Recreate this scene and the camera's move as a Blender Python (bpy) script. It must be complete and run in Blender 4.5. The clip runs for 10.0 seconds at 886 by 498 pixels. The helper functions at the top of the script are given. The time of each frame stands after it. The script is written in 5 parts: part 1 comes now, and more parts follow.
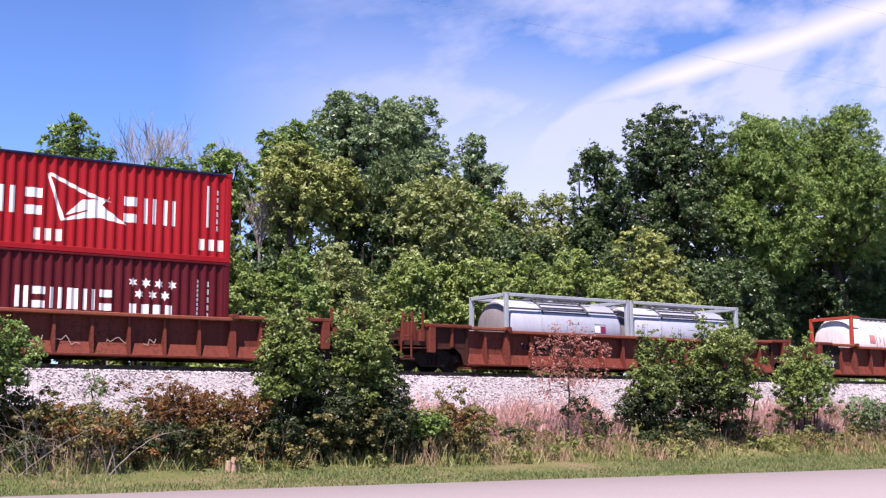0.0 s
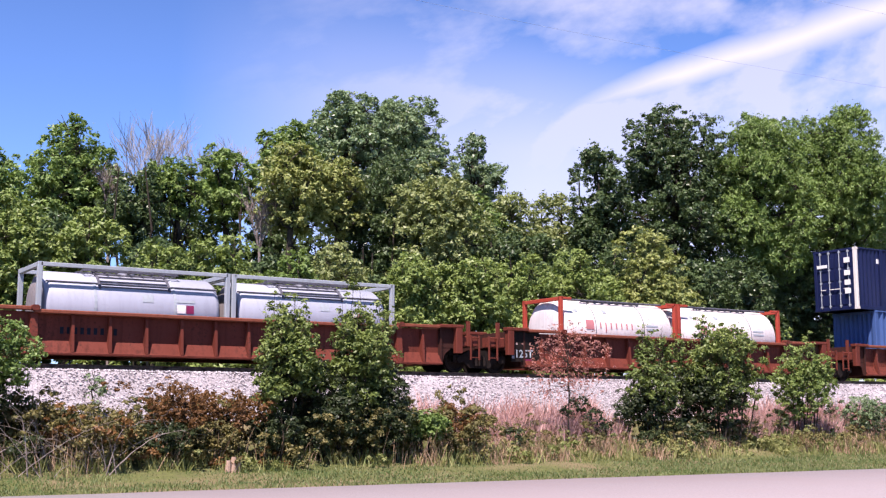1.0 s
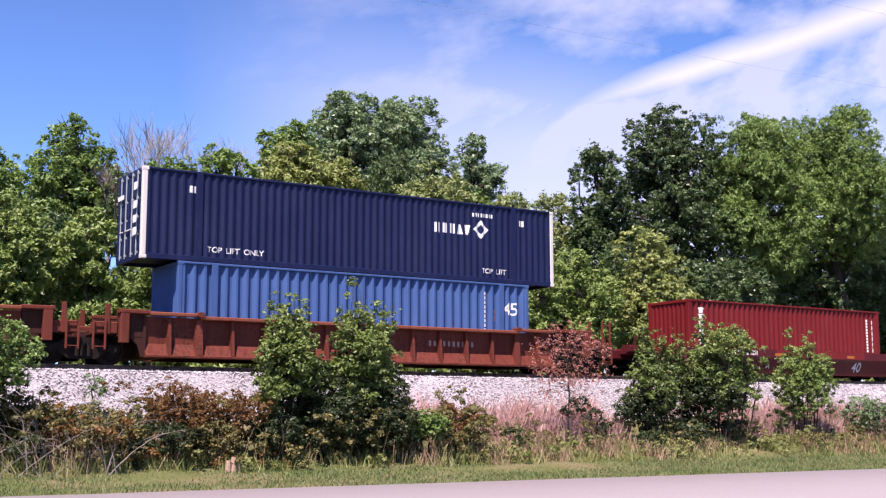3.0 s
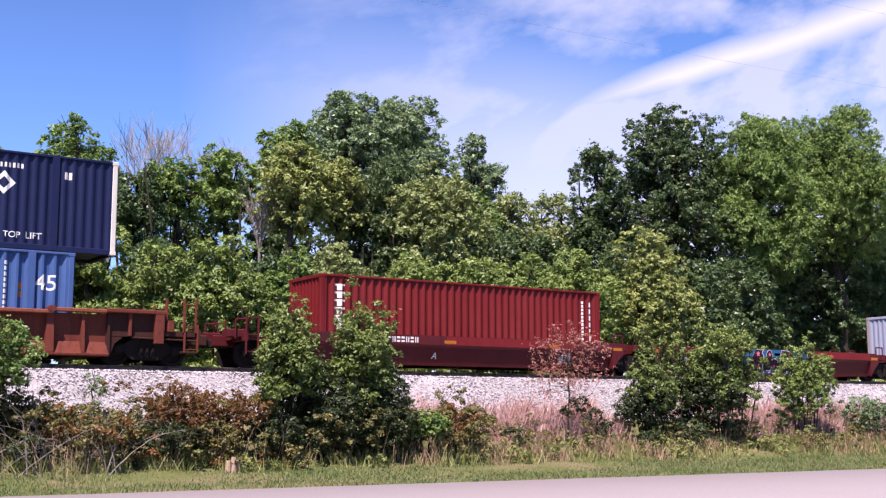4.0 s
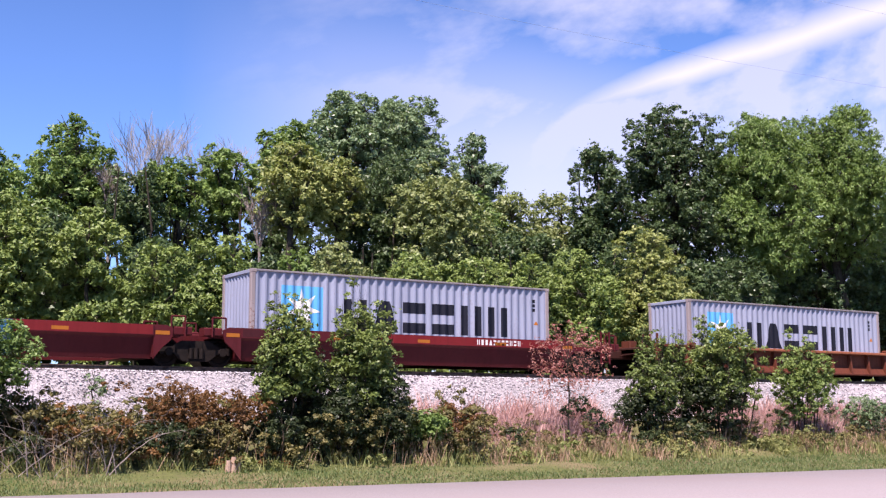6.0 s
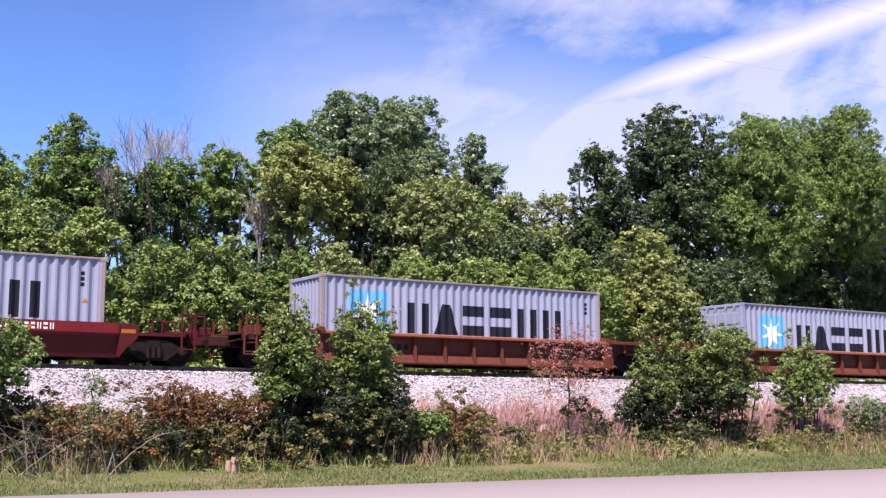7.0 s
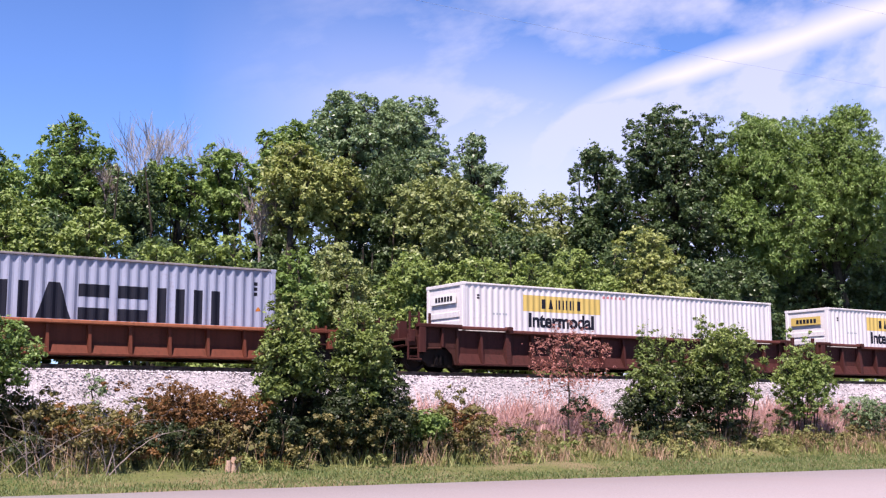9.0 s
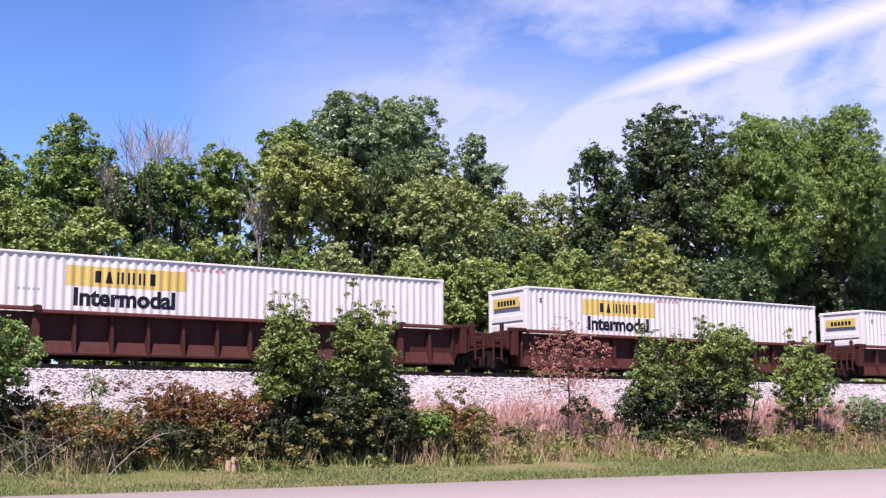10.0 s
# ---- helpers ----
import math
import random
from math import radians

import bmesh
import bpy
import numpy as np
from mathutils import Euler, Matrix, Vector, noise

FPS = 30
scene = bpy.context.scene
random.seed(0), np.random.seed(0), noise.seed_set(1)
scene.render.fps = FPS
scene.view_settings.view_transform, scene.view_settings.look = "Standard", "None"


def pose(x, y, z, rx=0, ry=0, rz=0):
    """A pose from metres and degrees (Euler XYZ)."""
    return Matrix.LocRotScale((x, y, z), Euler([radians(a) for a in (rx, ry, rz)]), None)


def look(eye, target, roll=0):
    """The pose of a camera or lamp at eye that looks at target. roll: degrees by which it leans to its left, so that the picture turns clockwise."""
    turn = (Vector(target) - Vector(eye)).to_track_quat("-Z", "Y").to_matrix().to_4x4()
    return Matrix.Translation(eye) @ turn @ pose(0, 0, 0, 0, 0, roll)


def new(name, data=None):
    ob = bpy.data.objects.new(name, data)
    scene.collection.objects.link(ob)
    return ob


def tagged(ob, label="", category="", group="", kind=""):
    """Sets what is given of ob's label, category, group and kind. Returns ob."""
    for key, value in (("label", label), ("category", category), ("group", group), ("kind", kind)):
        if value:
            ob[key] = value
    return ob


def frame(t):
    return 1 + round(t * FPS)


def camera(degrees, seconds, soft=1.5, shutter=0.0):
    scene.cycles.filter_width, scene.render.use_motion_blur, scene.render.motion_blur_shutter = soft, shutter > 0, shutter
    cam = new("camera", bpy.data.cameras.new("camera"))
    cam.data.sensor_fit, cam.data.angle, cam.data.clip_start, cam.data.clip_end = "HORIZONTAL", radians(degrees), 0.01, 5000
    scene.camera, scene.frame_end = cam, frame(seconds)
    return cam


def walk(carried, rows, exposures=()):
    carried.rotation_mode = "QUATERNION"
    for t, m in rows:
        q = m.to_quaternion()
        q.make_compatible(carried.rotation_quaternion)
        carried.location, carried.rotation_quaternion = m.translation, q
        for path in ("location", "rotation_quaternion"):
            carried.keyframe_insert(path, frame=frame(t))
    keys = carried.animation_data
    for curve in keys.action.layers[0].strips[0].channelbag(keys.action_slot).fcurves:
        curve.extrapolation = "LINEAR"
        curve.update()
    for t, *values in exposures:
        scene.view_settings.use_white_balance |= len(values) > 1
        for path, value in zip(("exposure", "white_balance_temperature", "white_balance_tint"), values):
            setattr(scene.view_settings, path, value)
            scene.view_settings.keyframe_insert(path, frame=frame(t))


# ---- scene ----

# World: x along the railway, y away from the road, z up; the road is at z = 0.
SPEED = 16.94          # m/s, the train runs towards -x
RAIL_Z = 3.13          # top of rail
CAR_Z = 3.05           # datum of the cars
TRACK_Y = 36.89        # centre line of the track
SUN_FROM = Vector((-0.50, -0.44, 1.20)).normalized()

cam = camera(40.88, 10.0, soft=1.25)
CAM = Matrix.Translation((0, 0, 1.6)) @ pose(0, 0, 0, 0, 0, -32.75) @ pose(0, 0, 0, 90 + 7.956, 0, 0) @ pose(0, 0, 0, 0, 0, -0.08)
walk(cam, [(0, CAM), (10, CAM)], exposures=[(0, 1.05, 6600, 27), (10, 1.05, 6600, 27)])


# ---------- node helpers ----------
def maths(nt, op, a, b=None, clamp=False):
    n = nt.nodes.new("ShaderNodeMath")
    n.operation, n.use_clamp = op, clamp
    for i, v in enumerate((a, b)):
        if v is None:
            continue
        if isinstance(v, (int, float)):
            n.inputs[i].default_value = v
        else:
            nt.links.new(v, n.inputs[i])
    return n.outputs[0]


def ramp(nt, fac, stops):
    n = nt.nodes.new("ShaderNodeValToRGB")
    els = n.color_ramp.elements
    while len(els) < len(stops):
        els.new(0.5)
    for e, (p, c) in zip(els, stops):
        e.position = p
        e.color = (*c, 1) if isinstance(c, tuple) else (c, c, c, 1)
    nt.links.new(fac, n.inputs[0])
    return n.outputs[0]


def mixed(nt, fac, a, b, how="MIX"):
    n = nt.nodes.new("ShaderNodeMix")
    n.data_type, n.blend_type = "RGBA", how
    for sock, v in ((n.inputs[0], fac), (n.inputs[6], a), (n.inputs[7], b)):
        if isinstance(v, (int, float)):
            sock.default_value = v
        elif isinstance(v, tuple):
            sock.default_value = (*v, 1)
        else:
            nt.links.new(v, sock)
    return n.outputs[2]


def noise_tex(nt, vec, scale, detail=3.0, rough=0.55):
    n = nt.nodes.new("ShaderNodeTexNoise")
    n.inputs["Scale"].default_value, n.inputs["Detail"].default_value, n.inputs["Roughness"].default_value = scale, detail, rough
    nt.links.new(vec, n.inputs["Vector"])
    return n.outputs["Fac"]


def stretched(nt, vec, sx, sy, sz):
    n = nt.nodes.new("ShaderNodeMapping")
    n.inputs["Scale"].default_value = (sx, sy, sz)
    nt.links.new(vec, n.inputs["Vector"])
    return n.outputs[0]


# ---------- world and sun ----------
def make_world():
    w = bpy.data.worlds.new("sky")
    scene.world = w
    w.use_nodes = True
    nt = w.node_tree
    nt.nodes.clear()
    out = nt.nodes.new("ShaderNodeOutputWorld")
    bg = nt.nodes.new("ShaderNodeBackground")
    sky = nt.nodes.new("ShaderNodeTexSky")
    sky.sky_type, sky.sun_disc = "NISHITA", False
    sky.sun_elevation = math.asin(SUN_FROM.z)
    sky.sun_rotation = math.atan2(SUN_FROM.x, SUN_FROM.y)
    sky.air_density, sky.dust_density, sky.ozone_density = 1.0, 0.3, 2.2
    co = nt.nodes.new("ShaderNodeTexCoord").outputs["Generated"]
    sep = nt.nodes.new("ShaderNodeSeparateXYZ")
    nt.links.new(co, sep.inputs[0])
    ay = maths(nt, "MAXIMUM", maths(nt, "ABSOLUTE", sep.outputs[1]), 0.08)
    sx = maths(nt, "DIVIDE", sep.outputs[0], ay)
    sz = maths(nt, "DIVIDE", sep.outputs[2], ay)
    comb = nt.nodes.new("ShaderNodeCombineXYZ")
    nt.links.new(sx, comb.inputs[0])
    nt.links.new(sz, comb.inputs[1])
    # coordinates along and across the cirrus, which runs up at about 20 degrees
    turn = nt.nodes.new("ShaderNodeMapping")
    turn.vector_type = "TEXTURE"
    turn.inputs["Location"].default_value = (0.828, 0.346, 0)
    turn.inputs["Rotation"].default_value = (0, 0, math.atan2(0.560 - 0.346, 1.372 - 0.828))
    nt.links.new(comb.outputs[0], turn.inputs[0])
    tsep = nt.nodes.new("ShaderNodeSeparateXYZ")
    nt.links.new(turn.outputs[0], tsep.inputs[0])
    along, across = tsep.outputs[0], tsep.outputs[1]
    fine = noise_tex(nt, stretched(nt, turn.outputs[0], 4.5, 11, 1), 1.0, 7, 0.58)
    broad = noise_tex(nt, stretched(nt, turn.outputs[0], 2.2, 7, 1), 1.0, 4, 0.55)
    # the bright streak
    wob = maths(nt, "MULTIPLY", maths(nt, "SUBTRACT", fine, 0.5), 0.016)
    off = maths(nt, "ABSOLUTE", maths(nt, "ADD", maths(nt, "ADD", across, 0.004), wob))
    wide = maths(nt, "ADD", maths(nt, "MULTIPLY", maths(nt, "MAXIMUM", along, 0.0), 0.036), 0.018)
    core = maths(nt, "SUBTRACT", 1.0, maths(nt, "DIVIDE", off, wide), True)
    core = maths(nt, "MULTIPLY", core, maths(nt, "ADD", maths(nt, "MULTIPLY", along, 3.5), 0.45, True))
    streak = maths(nt, "MULTIPLY", maths(nt, "POWER", core, 0.85), ramp(nt, sep.outputs[1], [(0.0, 0.0), (0.25, 1.0)]))
    # thin veils beside and under it, thinning out towards -x
    side = maths(nt, "MULTIPLY", ramp(nt, sx, [(0.36, 0.0), (0.52, 0.6), (0.76, 1.0)]), ramp(nt, sep.outputs[1], [(0.0, 0.0), (0.25, 1.0)]))
    thick = ramp(nt, maths(nt, "ADD", maths(nt, "MULTIPLY", fine, 0.55), maths(nt, "MULTIPLY", broad, 0.55)), [(0.46, 0.0), (0.62, 1.0)])
    under = ramp(nt, maths(nt, "MULTIPLY", across, -1.0), [(0.0, 0.30), (0.06, 0.55), (0.16, 1.0)])
    above = ramp(nt, across, [(0.0, 0.85), (0.12, 0.8), (0.30, 0.12)])
    low = ramp(nt, sz, [(0.16, 1.0), (0.28, 0.8), (0.42, 0.0)])
    veil = maths(nt, "MULTIPLY", side, maths(nt, "MAXIMUM", maths(nt, "MULTIPLY", thick, maths(nt, "MAXIMUM", above, maths(nt, "MULTIPLY", under, 0.9))), low))
    cloud = maths(nt, "MAXIMUM", streak, maths(nt, "MULTIPLY", veil, 0.70), True)
    blue = mixed(nt, 1.0, sky.outputs[0], (0.67, 0.955, 1.40), "MULTIPLY")
    # clear air: pale and bright towards the horizon, deep overhead
    deep = ramp(nt, sep.outputs[2], [(0.0, 1.0), (0.30, 0.77), (0.62, 0.42), (1.0, 0.30)])
    blue = mixed(nt, 1.0, mixed(nt, 1.0, blue, (1.68, 1.68, 1.68), "MULTIPLY"), deep, "MULTIPLY")
    col = mixed(nt, cloud, blue, (9.0, 9.3, 10.6))
    nt.links.new(col, bg.inputs["Color"])
    bg.inputs["Strength"].default_value = 0.053
    nt.links.new(bg.outputs[0], out.inputs[0])


make_world()
sun = new("sun", bpy.data.lights.new("sun", "SUN"))
sun.data.energy, sun.data.angle, sun.data.color = 5.0, radians(0.55), (1.0, 0.95, 0.87)
sun.matrix_world = look(SUN_FROM * 80, (0, 0, 0))


# ---------- materials ----------
def material(name):
    m = bpy.data.materials.new(name)
    m.use_nodes = True
    nt = m.node_tree
    b = nt.nodes["Principled BSDF"]
    co = nt.nodes.new("ShaderNodeTexCoord").outputs["Object"]
    return m, nt, b, co


def bumped(nt, b, height, strength, distance=0.02):
    n = nt.nodes.new("ShaderNodeBump")
    n.inputs["Strength"].default_value, n.inputs["Distance"].default_value = strength, distance
    nt.links.new(height, n.inputs["Height"])
    nt.links.new(n.outputs[0], b.inputs["Normal"])


def paint(name, color, wear=(0.16, 0.06, 0.03), amount=0.3, rough=0.5, dirt=0.35):
    """Weathered paint: faded patches, vertical grime runs and rust spots."""
    m, nt, b, co = material(name)
    broad = noise_tex(nt, stretched(nt, co, 0.7, 0.7, 0.5), 1.0, 4)
    runs = noise_tex(nt, stretched(nt, co, 7, 7, 0.5), 1.0, 3)
    fine = noise_tex(nt, co, 11.0, 5, 0.65)
    dark = tuple(c * 0.62 for c in color)
    pale = tuple(min(1, c * 1.18 + 0.003) for c in color)
    c1 = mixed(nt, ramp(nt, broad, [(0.3, 0.0), (0.7, 1.0)]), color, pale)
    c2 = mixed(nt, maths(nt, "MULTIPLY", ramp(nt, runs, [(0.48, 0.0), (0.75, 1.0)]), dirt), c1, dark)
    c3 = mixed(nt, maths(nt, "MULTIPLY", ramp(nt, maths(nt, "ADD", maths(nt, "MULTIPLY", fine, 0.7), maths(nt, "MULTIPLY", broad, 0.4)), [(0.60, 0.0), (0.70, 1.0)]), amount), c2, wear)
    nt.links.new(c3, b.inputs["Base Color"])
    nt.links.new(ramp(nt, fine, [(0.3, rough - 0.08), (0.7, rough + 0.15)]), b.inputs["Roughness"])
    b.inputs["Specular IOR Level"].default_value = 0.18
    bumped(nt, b, fine, 0.12, 0.004)
    return m


def leaves(name, a, c, gloss=0.5, through_=0.22):
    """Leaf: hue varies from leaf to leaf and from branch to branch."""
    m, nt, b, co = material(name)
    geo = nt.nodes.new("ShaderNodeNewGeometry")
    patch = noise_tex(nt, co, 0.55, 3)
    mix = maths(nt, "ADD", maths(nt, "MULTIPLY", geo.outputs["Random Per Island"], 0.55), maths(nt, "MULTIPLY", ramp(nt, patch, [(0.35, 0.0), (0.65, 1.0)]), 0.45))
    col = mixed(nt, mix, a, c)
    nt.links.new(col, b.inputs["Base Color"])
    b.inputs["Roughness"].default_value = gloss
    b.inputs["Specular IOR Level"].default_value = 0.36
    out = nt.nodes["Material Output"]
    tr = nt.nodes.new("ShaderNodeBsdfTranslucent")
    nt.links.new(mixed(nt, 1.0, col, (1.12, 1.18, 0.72), "MULTIPLY"), tr.inputs["Color"])
    ms = nt.nodes.new("ShaderNodeMixShader")
    ms.inputs[0].default_value = through_
    nt.links.new(b.outputs[0], ms.inputs[1])
    nt.links.new(tr.outputs[0], ms.inputs[2])
    nt.links.new(ms.outputs[0], out.inputs[0])
    return m


def speckled(name, a, c, d, scale, rough=0.9, bump=0.5, dist=0.02, patch=0.35):
    """Ground stuff: three colours at a fine and a broad scale."""
    m, nt, b, co = material(name)
    fine = noise_tex(nt, co, scale, 5, 0.7)
    broad = noise_tex(nt, co, patch, 4)
    c1 = mixed(nt, ramp(nt, fine, [(0.35, 0.0), (0.65, 1.0)]), a, c)
    c2 = mixed(nt, maths(nt, "MULTIPLY", ramp(nt, broad, [(0.45, 0.0), (0.65, 1.0)]), 0.7), c1, d)
    nt.links.new(c2, b.inputs["Base Color"])
    b.inputs["Roughness"].default_value = rough
    b.inputs["Specular IOR Level"].default_value = 0.15
    bumped(nt, b, fine, bump, dist)
    return m


def stone_mat(name, a, c):
    m, nt, b, co = material(name)
    geo = nt.nodes.new("ShaderNodeNewGeometry")
    col = mixed(nt, geo.outputs["Random Per Island"], a, c)
    nt.links.new(col, b.inputs["Base Color"])
    b.inputs["Roughness"].default_value = 0.9
    bumped(nt, b, noise_tex(nt, co, 40, 3), 0.3, 0.01)
    return m


def steel(name, color, rough=0.45, metal=0.8):
    m, nt, b, co = material(name)
    f = noise_tex(nt, co, 6, 5, 0.6)
    nt.links.new(mixed(nt, ramp(nt, f, [(0.4, 0.0), (0.65, 1.0)]), color, tuple(c * 0.5 for c in color)), b.inputs["Base Color"])
    b.inputs["Metallic"].default_value = metal
    nt.links.new(ramp(nt, f, [(0.3, rough), (0.7, min(1, rough + 0.3))]), b.inputs["Roughness"])
    return m


MAT = {
    "asphalt": speckled("asphalt", (0.237, 0.207, 0.2173), (0.3042, 0.267, 0.2765), (0.2726, 0.2291, 0.237), 18, 0.9, 0.3, 0.01, 0.25),
    "soil": speckled("soil", (0.085, 0.088, 0.038), (0.115, 0.130, 0.040), (0.215, 0.150, 0.098), 6, 0.95, 0.6, 0.05, 0.3),
    "ballast": speckled("ballast_bed", (0.4898, 0.4503, 0.474), (0.158, 0.1422, 0.1501), (0.4582, 0.4187, 0.4424), 22, 0.95, 1.0, 0.06, 0.5),
    "stone": stone_mat("crushed_stone", (0.1485, 0.1337, 0.1411), (0.5688, 0.5214, 0.5451)),
    "grass": leaves("grass_blades", (0.06375, 0.1187, 0.0266), (0.221, 0.2375, 0.09975), 0.6, 0.25),
    "dry": leaves("dry_weeds", (0.261, 0.1681, 0.1062), (0.4288, 0.3008, 0.1947), 0.7, 0.15),
    "pinkdry": leaves("pink_dry_weeds", (0.4048, 0.209, 0.1958), (0.6361, 0.4088, 0.3822), 0.7, 0.15),
    "weed": leaves("green_weeds", (0.1062, 0.1544, 0.03476), (0.3185, 0.2998, 0.1217), 0.6, 0.25),
    "bark": speckled("bark", (0.0474, 0.0379, 0.0284), (0.0237, 0.019, 0.0142), (0.0711, 0.0592, 0.0474), 9, 0.95, 0.8, 0.03, 1.0),
    "pale_bark": speckled("pale_bark", (0.2552, 0.2528, 0.2694), (0.1896, 0.1738, 0.1659), (0.3002, 0.2844, 0.2765), 9, 0.95, 0.8, 0.03, 1.0),
    "dead_wood": speckled("dead_wood", (0.2844, 0.237, 0.2133), (0.158, 0.1264, 0.1106), (0.316, 0.2765, 0.2528), 9, 0.95, 0.8, 0.01, 1.0),
    "stump": speckled("split_wood", (0.4345, 0.3002, 0.2212), (0.316, 0.2133, 0.158), (0.474, 0.3476, 0.2686), 14, 0.9, 0.6, 0.02, 2.0),
    "rail": steel("rail_steel", (0.1738, 0.1185, 0.0948)),
    "tie": speckled("tie_wood", (0.0553, 0.0435, 0.0355), (0.0948, 0.079, 0.0711), (0.0474, 0.0395, 0.0316), 12),
    "black": speckled("truck_grime", (0.004785, 0.003905, 0.003465), (0.0205, 0.015, 0.0126), (0.0158, 0.0103, 0.0087), 5, 0.8),
    "car_rust": paint("faded_oxide_paint", (0.1225, 0.0269, 0.0166), (0.0474, 0.0182, 0.0126), 0.75, 0.65, 0.8),
    # chords: car paint made paler for the sunlight on them, with rubbed spots
    "worn_rust": paint("sunlit_rubbed_oxide_chord", (0.19, 0.055, 0.031), (0.10, 0.035, 0.02), 0.6, 0.6, 0.6),
    "worn_orange": paint("sunlit_rubbed_orange_chord", (0.27, 0.092, 0.045), (0.13, 0.05, 0.028), 0.6, 0.6, 0.6),
    "worn_brown": paint("sunlit_rubbed_brown_chord", (0.105, 0.033, 0.026), (0.06, 0.025, 0.018), 0.6, 0.6, 0.6),
    # car ends: shade under the end chord and grime, both in this dark paint
    "car_grime": paint("painted_shade_and_grime", (0.0435, 0.0142, 0.0103), (0.0237, 0.0111, 0.0087), 0.6, 0.7, 0.6),
    "car_orange": paint("orange_oxide_paint", (0.1015, 0.02705, 0.0145), (0.079, 0.0316, 0.0174), 0.6, 0.65, 0.7),
    "car_brown": paint("dark_brown_oxide_paint", (0.0462, 0.01245, 0.01005), (0.0316, 0.0142, 0.0111), 0.6, 0.65, 0.6),
    "car_maroon": paint("maroon_car_paint", (0.0751, 0.0087, 0.0111), (0.0553, 0.0142, 0.0142), 0.3, 0.5, 0.4),
    "maroon_dark": paint("dark_maroon_panel", (0.0474, 0.0071, 0.0095), (0.0395, 0.0118, 0.0111), 0.3, 0.6, 0.4),
    "maroon_red": paint("brighter_red_panel", (0.1501, 0.0111, 0.0126), (0.1106, 0.0158, 0.0158), 0.3, 0.55, 0.4),
    "spray_dark": paint("sprayed_dark_plum", (0.0277, 0.0063, 0.0174), (0.0632, 0.0079, 0.0158), 0.2, 0.6, 0.3),
    "c_red": paint("bright_red_container_paint", (0.2607, 0.0063, 0.0095), (0.237, 0.0395, 0.0316), 0.15, 0.45, 0.3),
    "c_wine": paint("wine_red_container_paint", (0.0751, 0.004, 0.0079), (0.1106, 0.0237, 0.0237), 0.2, 0.5, 0.35),
    "c_brick": paint("brick_red_container_paint", (0.1304, 0.0087, 0.0095), (0.1422, 0.0316, 0.0237), 0.2, 0.5, 0.35),
    "c_navy": paint("navy_container_paint", (0.006156, 0.01074, 0.04763), (0.0474, 0.0355, 0.0316), 0.15, 0.5, 0.3),
    "c_blue": paint("faded_blue_container_paint", (0.04245, 0.08848, 0.227), (0.079, 0.0948, 0.1264), 0.35, 0.55, 0.4),
    "c_grey": paint("pale_grey_container_paint", (0.2555, 0.2753, 0.36), (0.1896, 0.1106, 0.0711), 0.22, 0.5, 0.3),
    "c_white": paint("white_container_paint", (0.5584, 0.5349, 0.5437), (0.3002, 0.2212, 0.1817), 0.25, 0.5, 0.3),
    "post_cream": paint("cream_corner_paint", (0.5688, 0.5372, 0.4898), (0.2765, 0.158, 0.0948), 0.3, 0.5, 0.3),
    "rust_edge": paint("rusty_edge_paint", (0.27, 0.225, 0.225), (0.17, 0.062, 0.035), 0.85, 0.65, 0.4),
    "roof_edge": paint("grimy_roof_edge", (0.20, 0.18, 0.19), (0.12, 0.06, 0.04), 0.6, 0.6, 0.5),
    "tank": paint("pale_tank_shell", (0.3081, 0.3239, 0.3871), (0.2133, 0.1975, 0.2133), 0.2, 0.35, 0.25),
    "tank_dirt": paint("grimy_tank_end", (0.1896, 0.1699, 0.1738), (0.0948, 0.0711, 0.0632), 0.5, 0.6, 0.5),
    "tank_white": paint("white_tank_shell", (0.5927, 0.5526, 0.5445), (0.3555, 0.237, 0.2054), 0.45, 0.45, 0.35),
    "frame_grey": paint("grey_frame_paint", (0.2844, 0.316, 0.3476), (0.1975, 0.1422, 0.1106), 0.25, 0.5, 0.3),
    "frame_red": paint("red_frame_paint", (0.3357, 0.05032, 0.03017), (0.1975, 0.0553, 0.0316), 0.4, 0.55, 0.35),
    "white": paint("white_lettering", (0.632, 0.6241, 0.6083), (0.395, 0.316, 0.2765), 0.1, 0.6, 0.15),
    "ink": paint("dark_lettering", (0.00609, 0.007175, 0.01501), (0.079, 0.079, 0.0948), 0.1, 0.6, 0.1),
    "sky": paint("sky_blue_square", (0.079, 0.3318, 0.5925), (0.237, 0.3555, 0.474), 0.15, 0.5, 0.15),
    "yellow": paint("yellow_placard", (0.4898, 0.3563, 0.1043), (0.3318, 0.2212, 0.0711), 0.25, 0.5, 0.2),
    "ambermark": paint("amber_reflector", (0.3413, 0.109, 0.01422), (0.316, 0.1185, 0.0395), 0.2, 0.4, 0.2),
    "mark_red": paint("red_mark", (0.4108, 0.158, 0.1659), (0.316, 0.079, 0.079), 0.1, 0.6, 0.1),
    "mark_wine": paint("wine_mark", (0.1738, 0.0158, 0.0632), (0.237, 0.079, 0.1185), 0.1, 0.6, 0.1),
    "spray_blue": paint("sprayed_blue", (0.01303, 0.0869, 0.1825), (0.0948, 0.0237, 0.0316), 0.2, 0.5, 0.3),
    "spray_grey": paint("sprayed_pale_grey", (0.4345, 0.4345, 0.4582), (0.158, 0.079, 0.079), 0.2, 0.5, 0.3),
    "spray_pink": paint("sprayed_pink", (0.553, 0.1264, 0.1975), (0.237, 0.0395, 0.0632), 0.2, 0.5, 0.3),
    "chalk": paint("chalk_scrawl", (0.3318, 0.237, 0.2133), (0.237, 0.0948, 0.0711), 0.4, 0.8, 0.3),
